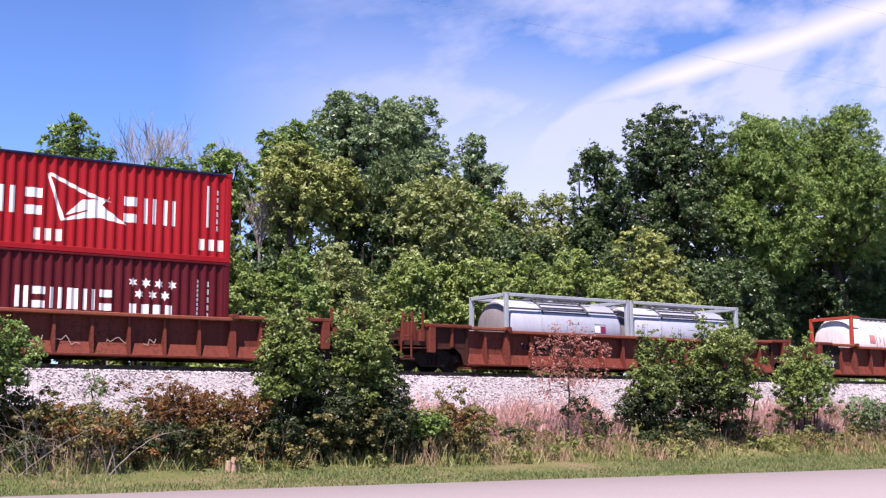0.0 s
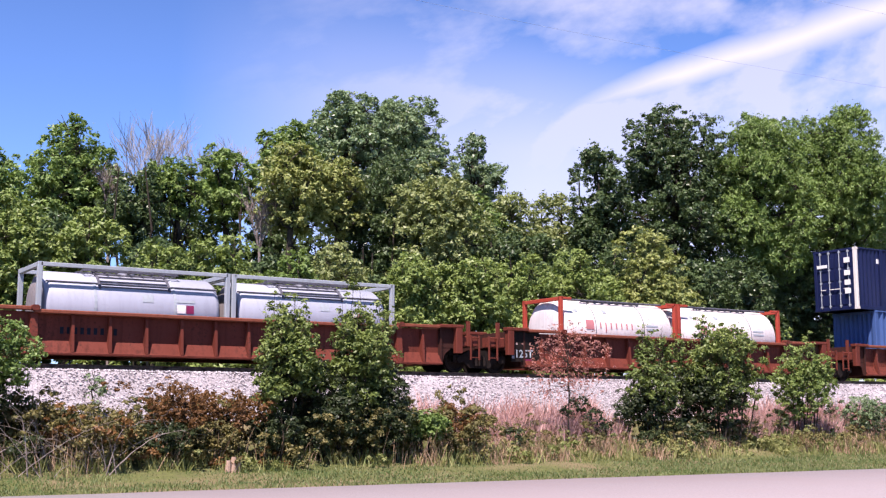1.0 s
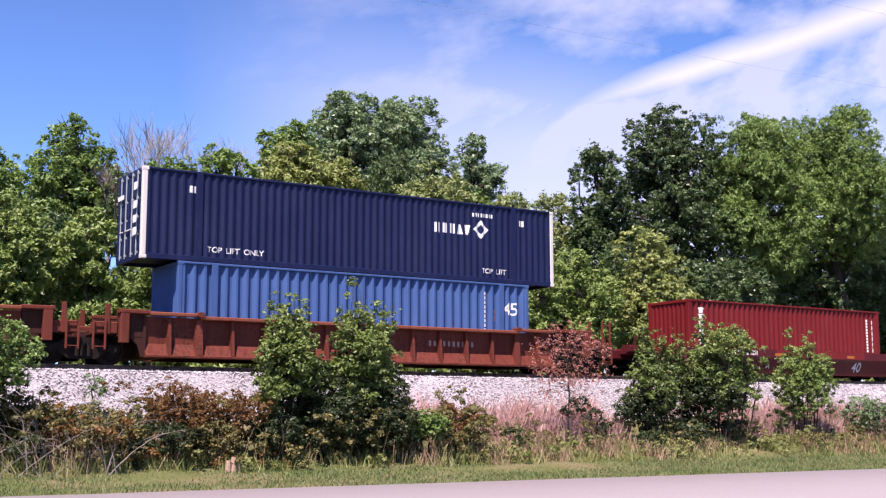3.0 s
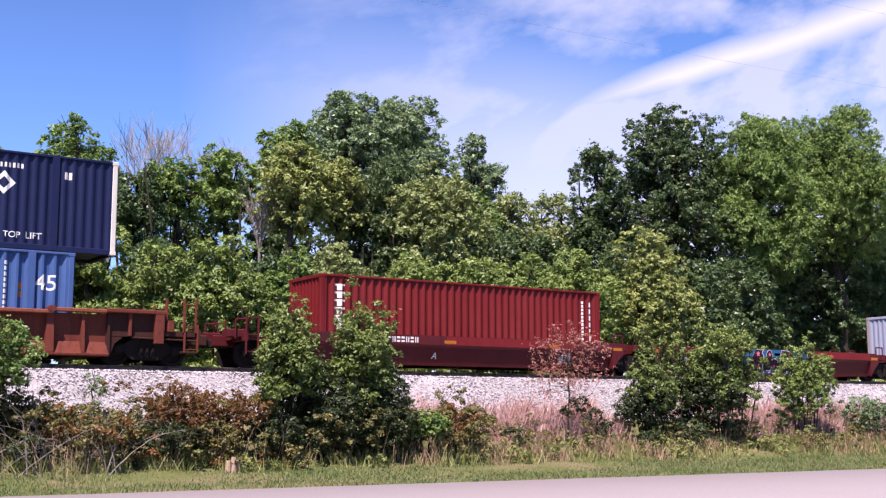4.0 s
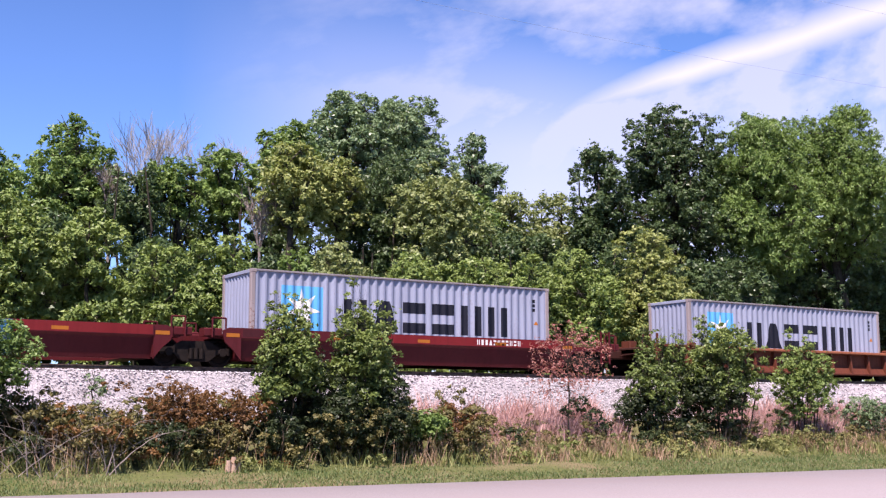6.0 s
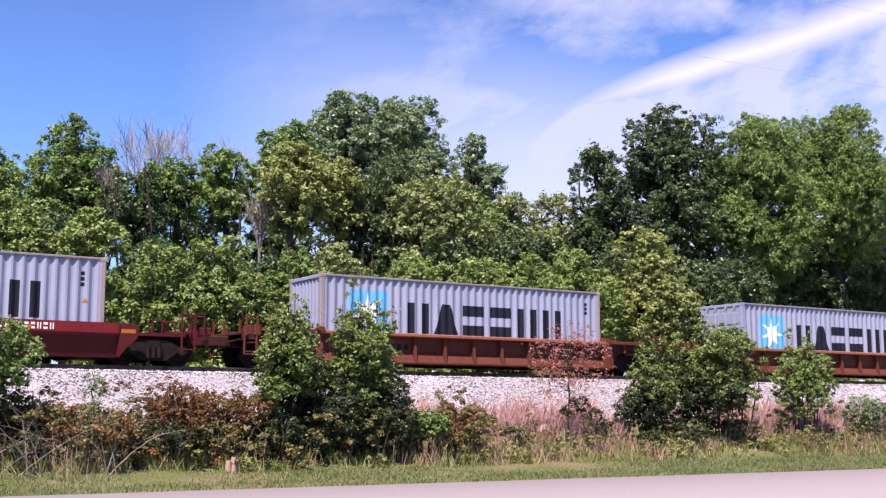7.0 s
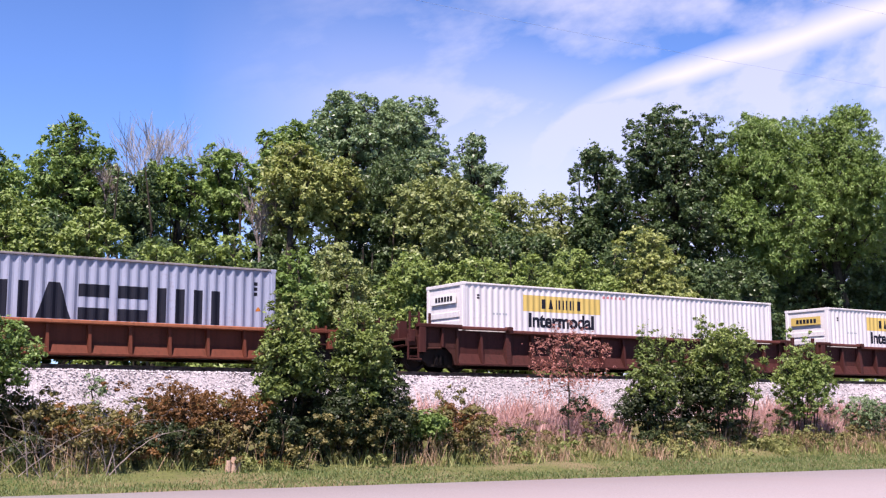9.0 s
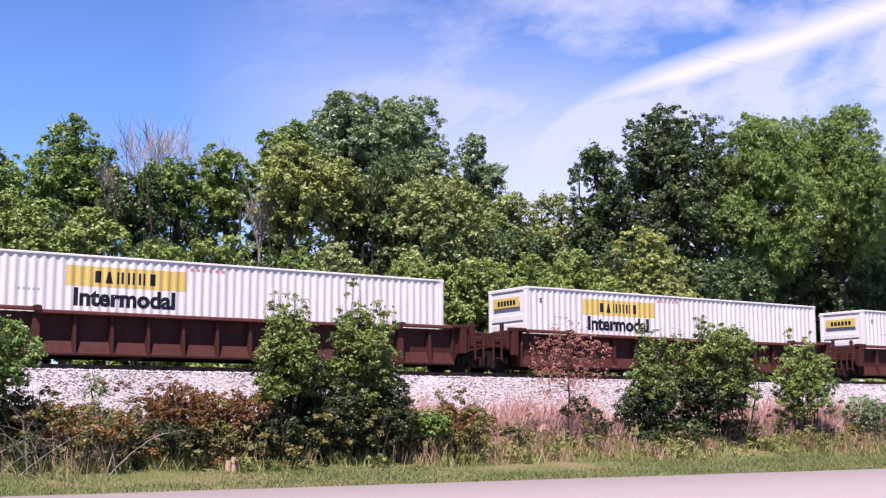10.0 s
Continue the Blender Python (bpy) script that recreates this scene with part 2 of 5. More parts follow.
    "walkway": steel("walkway_mesh", (0.1264, 0.1264, 0.158), 0.6, 0.4),
    "cable": steel("cable_metal", (0.3555, 0.395, 0.4582), 0.6, 0.5),
    "leaf_a": leaves("leaf_mid_green", (0.07408, 0.1358, 0.03358), (0.2141, 0.307, 0.08026)),
    # own dark green of some trees; on the back rows it paints shade
    "leaf_b": leaves("leaf_dark_and_shade_green", (0.03571, 0.06754, 0.02765), (0.1115, 0.1631, 0.06211), 0.4, 0.22),
    "leaf_c": leaves("leaf_yellow_green", (0.1346, 0.1814, 0.04764), (0.3406, 0.3644, 0.1191)),
    "leaf_d": leaves("leaf_bright_green", (0.099, 0.1589, 0.03816), (0.2604, 0.3277, 0.09291)),
    "leaf_e": leaves("leaf_olive_green", (0.1214, 0.1641, 0.05453), (0.307, 0.3444, 0.1364)),
    "leaf_f": leaves("leaf_silvery_green", (0.1008, 0.1696, 0.08319), (0.289, 0.3737, 0.2043), 0.35, 0.25),
    "leaf_brown": leaves("leaf_russet", (0.09085, 0.03905, 0.01562), (0.218, 0.1087, 0.03047), 0.6, 0.25),
    "leaf_red": leaves("leaf_dry_pink", (0.3025, 0.1047, 0.08503), (0.4619, 0.2224, 0.1962), 0.6, 0.25),
    "leaf_scrub": leaves("leaf_brownish_scrub", (0.05688, 0.05991, 0.01914), (0.2275, 0.1908, 0.06512), 0.6, 0.2),
    "leaf_bush": leaves("leaf_bush_green", (0.04067, 0.0735, 0.01601), (0.2291, 0.2875, 0.07628), 0.5, 0.22),
    # darkened copy of the bush leaf, holding the bushes' inner shade in its colour
    "leaf_dark": leaves("leaf_bush_painted_shade", (0.0168, 0.02935, 0.01066), (0.05234, 0.07328, 0.02429), 0.5, 0.2),
    # far leaves coloured dark for the shade inside the wood
    "leaf_far": leaves("leaf_wood_painted_shade", (0.0237, 0.0466, 0.015), (0.0585, 0.0956, 0.0277), 0.6, 0.2),
}


# ---------- mesh helpers ----------
def mesh_of(name, verts, faces, mat, smooth=False):
    me = bpy.data.meshes.new(name)
    me.from_pydata(verts, [], faces)
    me.materials.append(mat)
    if smooth:
        me.polygons.foreach_set("use_smooth", [True] * len(me.polygons))
    return me


class Shape:
    """Collects simple solids into one mesh."""

    def __init__(self):
        self.v, self.f = [], []

    def add(self, verts, faces):
        n = len(self.v)
        self.v += [tuple(p) for p in verts]
        self.f += [tuple(n + i for i in f) for f in faces]
        return self

    def box(self, x0, x1, y0, y1, z0, z1):
        v = [(x, y, z) for x in (x0, x1) for y in (y0, y1) for z in (z0, z1)]
        return self.add(v, [(0, 1, 3, 2), (4, 6, 7, 5), (0, 4, 5, 1), (2, 3, 7, 6), (0, 2, 6, 4), (1, 5, 7, 3)])

    def bev(self, x0, x1, y0, y1, z0, z1, r=0.012):
        """Box with chamfered long edges, whichever axis is longest."""
        d = (x1 - x0, y1 - y0, z1 - z0)
        k = d.index(max(d))
        lo, hi = (x0, y0, z0), (x1, y1, z1)
        i, j = [a for a in range(3) if a != k]
        ring = [(lo[i] + r, lo[j]), (hi[i] - r, lo[j]), (hi[i], lo[j] + r), (hi[i], hi[j] - r), (hi[i] - r, hi[j]), (lo[i] + r, hi[j]), (lo[i], hi[j] - r), (lo[i], lo[j] + r)]
        v = []
        for e in (lo[k], hi[k]):
            for a, b in ring:
                p = [0, 0, 0]
                p[k], p[i], p[j] = e, a, b
                v.append(tuple(p))
        f = [(q, (q + 1) % 8, 8 + (q + 1) % 8, 8 + q) for q in range(8)] + [tuple(range(7, -1, -1)), tuple(range(8, 16))]
        return self.add(v, f)

    def tube(self, a, b, ra, rb=None, n=8, caps=True):
        a, b = Vector(a), Vector(b)
        rb = ra if rb is None else rb
        d = (b - a).normalized()
        u = d.orthogonal().normalized()
        w = d.cross(u)
        v = []
        for c, r in ((a, ra), (b, rb)):
            for i in range(n):
                t = 2 * math.pi * i / n
                v.append(c + u * (math.cos(t) * r) + w * (math.sin(t) * r))
        f = [(i, (i + 1) % n, n + (i + 1) % n, n + i) for i in range(n)]
        if caps:
            f += [tuple(range(n - 1, -1, -1)), tuple(range(n, 2 * n))]
        return self.add(v, f)

    def lathe_x(self, prof, n=28, cy=0.0, cz=0.0):
        """Turned about an axis along x: prof is (x, radius)."""
        v = [(x, cy + r * math.cos(2 * math.pi * i / n), cz + r * math.sin(2 * math.pi * i / n)) for x, r in prof for i in range(n)]
        f = [(k * n + i, k * n + (i + 1) % n, (k + 1) * n + (i + 1) % n, (k + 1) * n + i) for k in range(len(prof) - 1) for i in range(n)]
        return self.add(v, f)

    def lathe_y(self, prof, n=20, cx=0.0, cz=0.0):
        v = [(cx + r * math.cos(2 * math.pi * i / n), y, cz + r * math.sin(2 * math.pi * i / n)) for y, r in prof for i in range(n)]
        f = [(k * n + i, k * n + (i + 1) % n, (k + 1) * n + (i + 1) % n, (k + 1) * n + i) for k in range(len(prof) - 1) for i in range(n)]
        return self.add(v, f)

    def prism(self, outline, y0, y1):
        """Outline in x, z carried from y0 to y1."""
        n = len(outline)
        v = [(x, y0, z) for x, z in outline] + [(x, y1, z) for x, z in outline]
        f = [(i, (i + 1) % n, n + (i + 1) % n, n + i) for i in range(n)] + [tuple(range(n - 1, -1, -1)), tuple(range(n, 2 * n))]
        return self.add(v, f)

    def mesh(self, name, mat, smooth=False):
        me = mesh_of(name, self.v, self.f, mat, smooth)
        bm = bmesh.new()
        bm.from_mesh(me)
        bmesh.ops.recalc_face_normals(bm, faces=bm.faces)
        bm.to_mesh(me)
        bm.free()
        return me


def part(name, shape, mat, parent, label="", smooth=False, at=None):
    me = shape if isinstance(shape, bpy.types.Mesh) else shape.mesh(name, mat, smooth)
    ob = new(name, me)
    ob.parent = parent
    if at is not None:
        ob.matrix_basis = at
    if label:
        ob["label"] = label
    return ob


def thing(name, label, category, group="", at=None):
    ob = tagged(new(name), label, category, group)
    ob.empty_display_size = 0.3
    if at is not None:
        ob.matrix_basis = at
    return ob


SURFACE = {}    # thing's name -> (folds along x, folds along z, near sheet's y at x, z)


def painted(name, shape, mat, parent, label="", lift=0.003):
    """Paint on a thing's near sheet: a flat shape cut at the folds and laid on them."""
    xb, zb, sheet = SURFACE[parent.name]
    bm = bmesh.new()
    if isinstance(shape, Shape):
        tmp = shape.mesh("tmp", mat)
        bm.from_mesh(tmp)
        bpy.data.meshes.remove(tmp)
        bm.normal_update()
        bmesh.ops.delete(bm, geom=[f for f in bm.faces if f.normal.y > -0.5], context="FACES")
    else:
        bm.from_mesh(shape)
        bpy.data.meshes.remove(shape)
    x0, x1 = min(v.co.x for v in bm.verts), max(v.co.x for v in bm.verts)
    z0, z1 = min(v.co.z for v in bm.verts), max(v.co.z for v in bm.verts)
    for k, (folds, lo, hi) in enumerate(((xb, x0, x1), (zb, z0, z1))):
        for b in folds:
            if lo < b < hi:
                bmesh.ops.bisect_plane(bm, geom=bm.verts[:] + bm.edges[:] + bm.faces[:], plane_co=(b, 0, 0) if k == 0 else (0, 0, b), plane_no=(1, 0, 0) if k == 0 else (0, 0, 1))
    for v in bm.verts:
        v.co.y = sheet(v.co.x, v.co.z) - lift
    bm.normal_update()
    me = bpy.data.meshes.new(name)
    bm.to_mesh(me)
    bm.free()
    me.materials.append(mat)
    return part(name, me, None, parent, label)


def writing(name, words, size, mat, parent, x, z, label="", slant=0.0, lift=0.004, weight=0.006):
    """Painted words in the built-in font, starting at x, z."""
    cu = bpy.data.curves.new(name, "FONT")
    cu.body, cu.size, cu.resolution_u, cu.offset, cu.shear, cu.fill_mode = words, size, 3, weight * min(1, size), slant, "FRONT"
    ob = new(name, cu)
    me = bpy.data.meshes.new_from_object(ob)
    bpy.data.objects.remove(ob)
    bpy.data.curves.remove(cu)
    for v in me.vertices:
        v.co = (x + v.co.x, 0, z + v.co.y)
    return painted(name, me, mat, parent, label, lift)


# ---------- containers ----------
def corrugated_x(length, z0, z1, y, out, period, depth, flat=0.0):
    """Upright flutes along x: a folded sheet whose outer faces lie at y, the hollows depth further in."""
    n = max(1, round((length - 2 * flat) / period))
    p = (length - 2 * flat) / n
    xs = [(-length / 2, 0.0)]
    for i in range(n):
        a = -length / 2 + flat + i * p
        xs += [(a + 0.09 * p, 0.0), (a + 0.41 * p, 1.0), (a + 0.59 * p, 1.0), (a + 0.91 * p, 0.0)]
    xs.append((length / 2, 0.0))
    v, f = [], []
    for x, d in xs:
        v += [(x, y - out * d * depth, z0), (x, y - out * d * depth, z1)]
    for i in range(len(xs) - 1):
        f.append((2 * i, 2 * i + 2, 2 * i + 3, 2 * i + 1))
    return v, f


def container(name, label, length, height, body, post=None, period=0.305, depth=0.065, end="plain", group="", inset=0.0, rail=None, roof_mat=None, far_post=None):
    """A steel box: origin at the middle of its floor. The end towards -x is plain, ribbed or has doors."""
    w, hl = 1.219, length / 2
    post, rail = post or body, rail or body
    c = thing(name, label, "container", group)
    pw = 0.16
    sx = length - 2 * pw
    for nm, side in (("side_panel", -1), ("side_panel", 1)):
        v, f = corrugated_x(sx, 0.16, height - 0.07, side * (w - 0.02), side, period, depth, 0.05)
        part(nm, Shape().add(v, f), body, c)
        part("bottom_rail", Shape().bev(-hl + pw, hl - pw, *sorted((side * w, side * (w - 0.11))), 0.0, 0.17), rail, c)
        part("top_rail", Shape().bev(-hl + pw, hl - pw, *sorted((side * (w + 0.004), side * (w - 0.09))), height - 0.075, height - 0.005), roof_mat or rail, c)
        for e in (-1, 1):
            part("corner_post", Shape().bev(*sorted((e * hl, e * (hl - pw))), *sorted((side * w, side * (w - 0.17))), 0.12, height - 0.12, 0.02), post if side < 0 else far_post or post, c)
            for z0 in (0.0, height - 0.118):
                k = Shape().bev(*sorted((e * (hl + 0.006), e * (hl - 0.178))), *sorted((side * (w + 0.006), side * (w - 0.162))), z0, z0 + 0.118, 0.015)
                part("corner_casting", k, post if side < 0 else far_post or post, c)
    v, _ = corrugated_x(sx, 0, 1, -(w - 0.02), -1, period, depth, 0.05)
    fx, fy = [q[0] for q in v[::2]], [q[1] for q in v[::2]]
    SURFACE[c.name] = (fx, (), lambda x, z: float(np.interp(x, fx, fy)))
    roof = Shape()
    n = int(length / 0.55)
    for i in range(n):
        a = -hl + pw + (length - 2 * pw) * i / n
        b = a + (length - 2 * pw) / n
        roof.box(a, b - 0.06, -w + 0.08, w - 0.08, height - 0.05, height - 0.012)
        roof.box(b - 0.06, b, -w + 0.08, w - 0.08, height - 0.05, height - 0.028)
    part("roof", roof, roof_mat or body, c)
    part("floor", Shape().box(-hl + pw, hl - pw, -w + 0.1, w - 0.1, 0.1, 0.16), body, c)
    for e in (-1, 1):
        x = e * (hl - 0.05)
        part("end_header", Shape().bev(*sorted((e * hl, e * (hl - 0.12))), -w + 0.16, w - 0.16, height - 0.13, height - 0.01), rail, c)
        part("end_sill", Shape().bev(*sorted((e * hl, e * (hl - 0.12))), -w + 0.16, w - 0.16, 0.0, 0.16), rail, c)
        if e < 0 and end == "doors":
            for s in (-1, 1):
                leaf = Shape()
                y0, y1 = sorted((s * 0.015, s * (w - 0.18)))
                leaf.box(x - 0.02, x + 0.02, y0, y1, 0.16, height - 0.13)
                for k in range(4):
                    z = 0.25 + k * (height - 0.55) / 4
                    leaf.bev(x - 0.045, x - 0.02, y0 + 0.06, y1 - 0.06, z, z + (height - 0.55) / 4 - 0.1, 0.01)
                d = part("door", leaf, body, c)
                for yy in (0.30, 0.80):
                    rod = Shape().tube((x - 0.075, s * yy, 0.12), (x - 0.075, s * yy, height - 0.08), 0.022, n=6)
                    for z in (0.18, 0.75, 1.3, 1.9, height - 0.2):
                        rod.box(x - 0.09, x - 0.03, s * yy - 0.05, s * yy + 0.05, z, z + 0.07)
                    part("lock_rod", rod, MAT["frame_grey"], d, "pale grey lock rod")
                    part("handle", Shape().bev(x - 0.11, x - 0.08, *sorted((s * yy, s * (yy - 0.28))), 0.98, 1.02, 0.006), post, d)
        elif e < 0 and end == "ribs":
            p = Shape().box(x - 0.01, x + 0.02, -w + 0.16, w - 0.16, 0.16, height - 0.13)
            for k in range(5):
                p.bev(x - 0.045, x - 0.01, -w + 0.22, w - 0.22, 0.3 + k * 0.33, 0.52 + k * 0.33, 0.012)
            part("end_panel", p, body, c)
        else:
            v, f = corrugated_x(2 * w - 0.32, 0.16, height - 0.12, 0, 1, 0.25, 0.04, 0.03)
            part("end_panel", Shape().add([(x + e * (0.02 + q[1]), q[0], q[2]) for q in v], f), body, c)
    if inset:
        for side in (-1, 1):
            for e in (-1, 1):
                part("lifting_post", Shape().bev(e * inset - 0.11, e * inset + 0.11, *sorted((side * (w + 0.006), side * (w - 0.06))), 0.02, height - 0.02, 0.01), body, c)
    return c



def block(x0, x1, z0, z1, y, kind):
    """One plain shape: b a bar, a a wedge that narrows upwards, v downwards, o an eight-sided disc."""
    w, h = x1 - x0, z1 - z0
    sh = Shape()
    if kind == "a":
        return sh.prism([(x0, z0), (x1, z0), (x0 + w * 0.66, z1), (x0 + w * 0.34, z1)], y, y + 0.008)
    if kind == "v":
        return sh.prism([(x0 + w * 0.34, z0), (x0 + w * 0.66, z0), (x1, z1), (x0, z1)], y, y + 0.008)
    if kind == "o":
        cx, cz = (x0 + x1) / 2, (z0 + z1) / 2
        ring = [(math.cos(math.pi * (k + 0.5) / 4) / 0.924, math.sin(math.pi * (k + 0.5) / 4) / 0.924) for k in range(8)]
        sh.prism([(cx + a * w / 2, cz + b * h / 2) for a, b in ring], y, y + 0.008)
        return sh
    return sh.box(x0 + w * 0.12, x1 - w * 0.12, y, y + 0.008, z0, z1)


def strokes(x0, x1, z0, z1, kind):
    """The plain pieces that stand for one letter: u two uprights, t two level bars, others one piece."""
    w, h = x1 - x0, z1 - z0
    if kind == "u":
        return [(x0 + w * 0.02, x0 + w * 0.40, z0, z1, "b"), (x0 + w * 0.60, x0 + w * 0.98, z0, z1, "b")]
    if kind == "t":
        return [(x0 - w * 0.1, x1 + w * 0.1, z0, z0 + h * 0.34, "b"), (x0 - w * 0.1, x1 + w * 0.1, z1 - h * 0.36, z1, "b")]
    return [(x0, x1, z0, z1, kind)]


def bars(parent, mat, x0, x1, z0, z1, count, name="lettering_bar", fill=0.8, y=None, kinds="b", label="", lift=0.003):
    """A row of plain shapes where lettering stands."""
    p = (x1 - x0) / count
    for i in range(count):
        for a, b, c, d, kind in strokes(x0 + i * p, x0 + i * p + p * fill, z0, z1, kinds[i % len(kinds)]):
            if parent.name in SURFACE:
                painted(name, block(a, b, c, d, 0, kind), mat, parent, label, lift)
            else:
                part(name, block(a, b, c, d, y, kind), mat, parent, label)


def scrawl(parent, mat, x0, x1, z0, z1, seed, name="chalk_scrawl", y=-1.44):
    """Thin jagged strokes of chalk."""
    rng = np.random.default_rng(seed)
    n = int((x1 - x0) / 0.09)
    pts = [(x0 + (x1 - x0) * i / n + rng.normal() * 0.03, rng.uniform(z0, z1)) for i in range(n + 1)]
    sh = Shape()
    for (a, b), (c, d) in zip(pts, pts[1:]):
        ln = math.hypot(c - a, d - b) + 1e-6
        ux, uz = -(d - b) / ln * 0.012, (c - a) / ln * 0.012
        sh.prism([(a - ux, b - uz), (c - ux, d - uz), (c + ux, d + uz), (a + ux, b + uz)], y, y + 0.004)
    part(name, sh, mat, parent)


def column(parent, mat, x, z0, z1, count, w=0.07, name="marking_bar", fill=0.7):
    p = (z1 - z0) / count
    for i in range(count):
        painted(name, Shape().box(x, x + w, 0, 0.01, z0 + i * p, z0 + i * p + p * fill), mat, parent)


def star_shape(cx, cz, r, n, y, inner=0.45, turn=0.0):
    pts = []
    for i in range(2 * n):
        t = math.pi / 2 + turn + math.pi * i / n
        q = r if i % 2 == 0 else r * inner
        pts.append((cx + q * math.cos(t), cz + q * math.sin(t)))
    s = Shape()
    v = [(cx, y, cz)] + [(x, y, z) for x, z in pts] + [(x, y + 0.008, z) for x, z in pts]
    m = 2 * n
    f = [(0, 1 + i, 1 + (i + 1) % m) for i in range(m)] + [(1 + i, 1 + m + i, 1 + m + (i + 1) % m, 1 + (i + 1) % m) for i in range(m)]
    return s.add(v, f)


def tank_container(name, label, shell_mat, frame_mat, group=""):
    """A 20-foot frame that holds a lying tank; origin at the middle of its floor."""
    hl, w, h = 3.029, 1.219, 2.59
    c = thing(name, label, "tank container", group)
    grey = frame_mat is MAT["frame_grey"]
    r, zc = (1.13, 1.30) if grey else (1.20, 1.38)
    prof = [(-2.93, 0.02), (-2.91, 0.45), (-2.85, 0.80), (-2.74, 1.03), (-2.58, r)] if grey else [(-2.93, 0.02), (-2.92, 0.6), (-2.88, 0.95), (-2.80, 1.12), (-2.70, r)]
    prof = prof + [(-x, q) for x, q in reversed(prof)]
    part("tank_shell", Shape().lathe_x(prof, 36, 0, zc), shell_mat, c, smooth=True)
    for e in (-1, 1):
        dome = [(e * 2.937, 0.015), (e * 2.917, 0.45), (e * 2.857, 0.80), (e * 2.745, 1.034)] if grey else [(e * 2.937, 0.015), (e * 2.927, 0.6), (e * 2.887, 0.95), (e * 2.806, 1.124)]
        part("end_dome", Shape().lathe_x(dome, 36, 0, zc), MAT["tank_dirt"] if frame_mat is MAT["frame_grey"] else shell_mat, c, "grimy grey-brown tank end" if frame_mat is MAT["frame_grey"] else "", smooth=True)
    q = 0.04 if grey else 0.012
    for x in (-1.25, 1.25):
        part("band", Shape().lathe_x([(x - q, r), (x - q, r + 0.012), (x + q, r + 0.012), (x + q, r)], 36, 0, zc), frame_mat if grey else MAT["walkway"], c)
    for e in (-1, 1):
        for s in (-1, 1):
            part("corner_post", Shape().bev(*sorted((e * hl, e * (hl - 0.15))), *sorted((s * w, s * (w - 0.15))), 0, h, 0.015), frame_mat, c)
            a = Shape()
            a.tube((e * (hl - 0.08), s * (w - 0.1), 0.75), (e * (hl - 0.08), s * 0.45, 0.1), 0.05, n=6)
            part("gusset", a, frame_mat, c)
        part("end_beam", Shape().bev(*sorted((e * hl, e * (hl - 0.13))), -w + 0.1, w - 0.1, h - 0.15, h - 0.01), frame_mat, c)
        part("end_beam", Shape().bev(*sorted((e * hl, e * (hl - 0.13))), -w + 0.1, w - 0.1, 0, 0.16), frame_mat, c)
    for s in (-1, 1):
        if grey:
            part("side_rail", Shape().bev(-hl + 0.1, hl - 0.1, *sorted((s * w, s * (w - 0.09))), h - 0.13, h - 0.01), frame_mat, c)
        else:
            part("top_pipe", Shape().tube((-2.7, s * 0.62, h - 0.03), (2.7, s * 0.62, h - 0.03), 0.035, n=6), MAT["walkway"], c, "dark pipe along the top")
            part("corner_brace", Shape().bev(*sorted((s * (hl - 0.1), s * (hl - 0.55))), -w, -w + 0.08, h - 0.10, h - 0.01), frame_mat, c)
        part("bottom_rail", Shape().bev(-hl + 0.1, hl - 0.1, *sorted((s * w, s * (w - 0.12))), 0.0, 0.16), frame_mat, c)
        if grey:
            part("stringer", Shape().tube((-2.7, s * 0.86, zc + 0.76), (2.7, s * 0.86, zc + 0.76), 0.03, n=6), MAT["walkway"], c)
    wk = Shape()
    for y in (-0.55, -0.3, 0.3, 0.55):
        wk.box(-1.5, 1.5, y - 0.03, y + 0.03, h - 0.1, h - 0.06)
    for i in range(9):
        x = -1.5 + i * 0.375
        wk.box(x - 0.02, x + 0.02, -0.6, 0.6, h - 0.12, h - 0.1)
    part("walkway", wk, MAT["walkway"], c, "dark mesh walkway")
    ld = Shape()
    for i in range(5):
        t = math.radians(35 + i * 12)
        ld.tube((-1.1, -math.cos(t) * (r + 0.03), zc + math.sin(t) * (r + 0.03)), (1.1, -math.cos(t) * (r + 0.03), zc + math.sin(t) * (r + 0.03)), 0.022, n=6)
    if frame_mat is MAT["frame_grey"]:
        part("handrail", ld, MAT["walkway"], c)
        for x in (-1.1, 1.1):
            g = Shape()
            for i in range(6):
                t0, t1 = math.radians(32 + i * 9), math.radians(41 + i * 9)
                q = r + 0.03
                g.tube((x, -math.cos(t0) * q, zc + math.sin(t0) * q), (x, -math.cos(t1) * q, zc + math.sin(t1) * q), 0.045, n=6)
            part("walkway_bracket", g, MAT["walkway"], c)
    part("hatch", Shape().tube((0, 0, zc + r - 0.05), (0, 0, h - 0.02), 0.26, n=16), shell_mat, c)
    return c


def on_tank(parent, mat, x0, x1, a0, a1, name="placard", zc=1.30, r=1.14):
    """A plain patch bent over the tank's near flank, between two angles above its middle."""
    v, n = [], 6
    for i in range(n + 1):
        t = math.radians(a0 + (a1 - a0) * i / n)
        for x in (x0, x1):
            v.append((x, -math.cos(t) * r, zc + math.sin(t) * r))
    part(name, Shape().add(v, [(2 * i, 2 * i + 1, 2 * i + 3, 2 * i + 2) for i in range(n)]), mat, parent)


# ---------- railway cars ----------
WHEELSETS = []


def wheelset_mesh():
    s = Shape()
    s.tube((0, -0.95, 0), (0, 0.95, 0), 0.085, n=10)
    for d in (-1, 1):
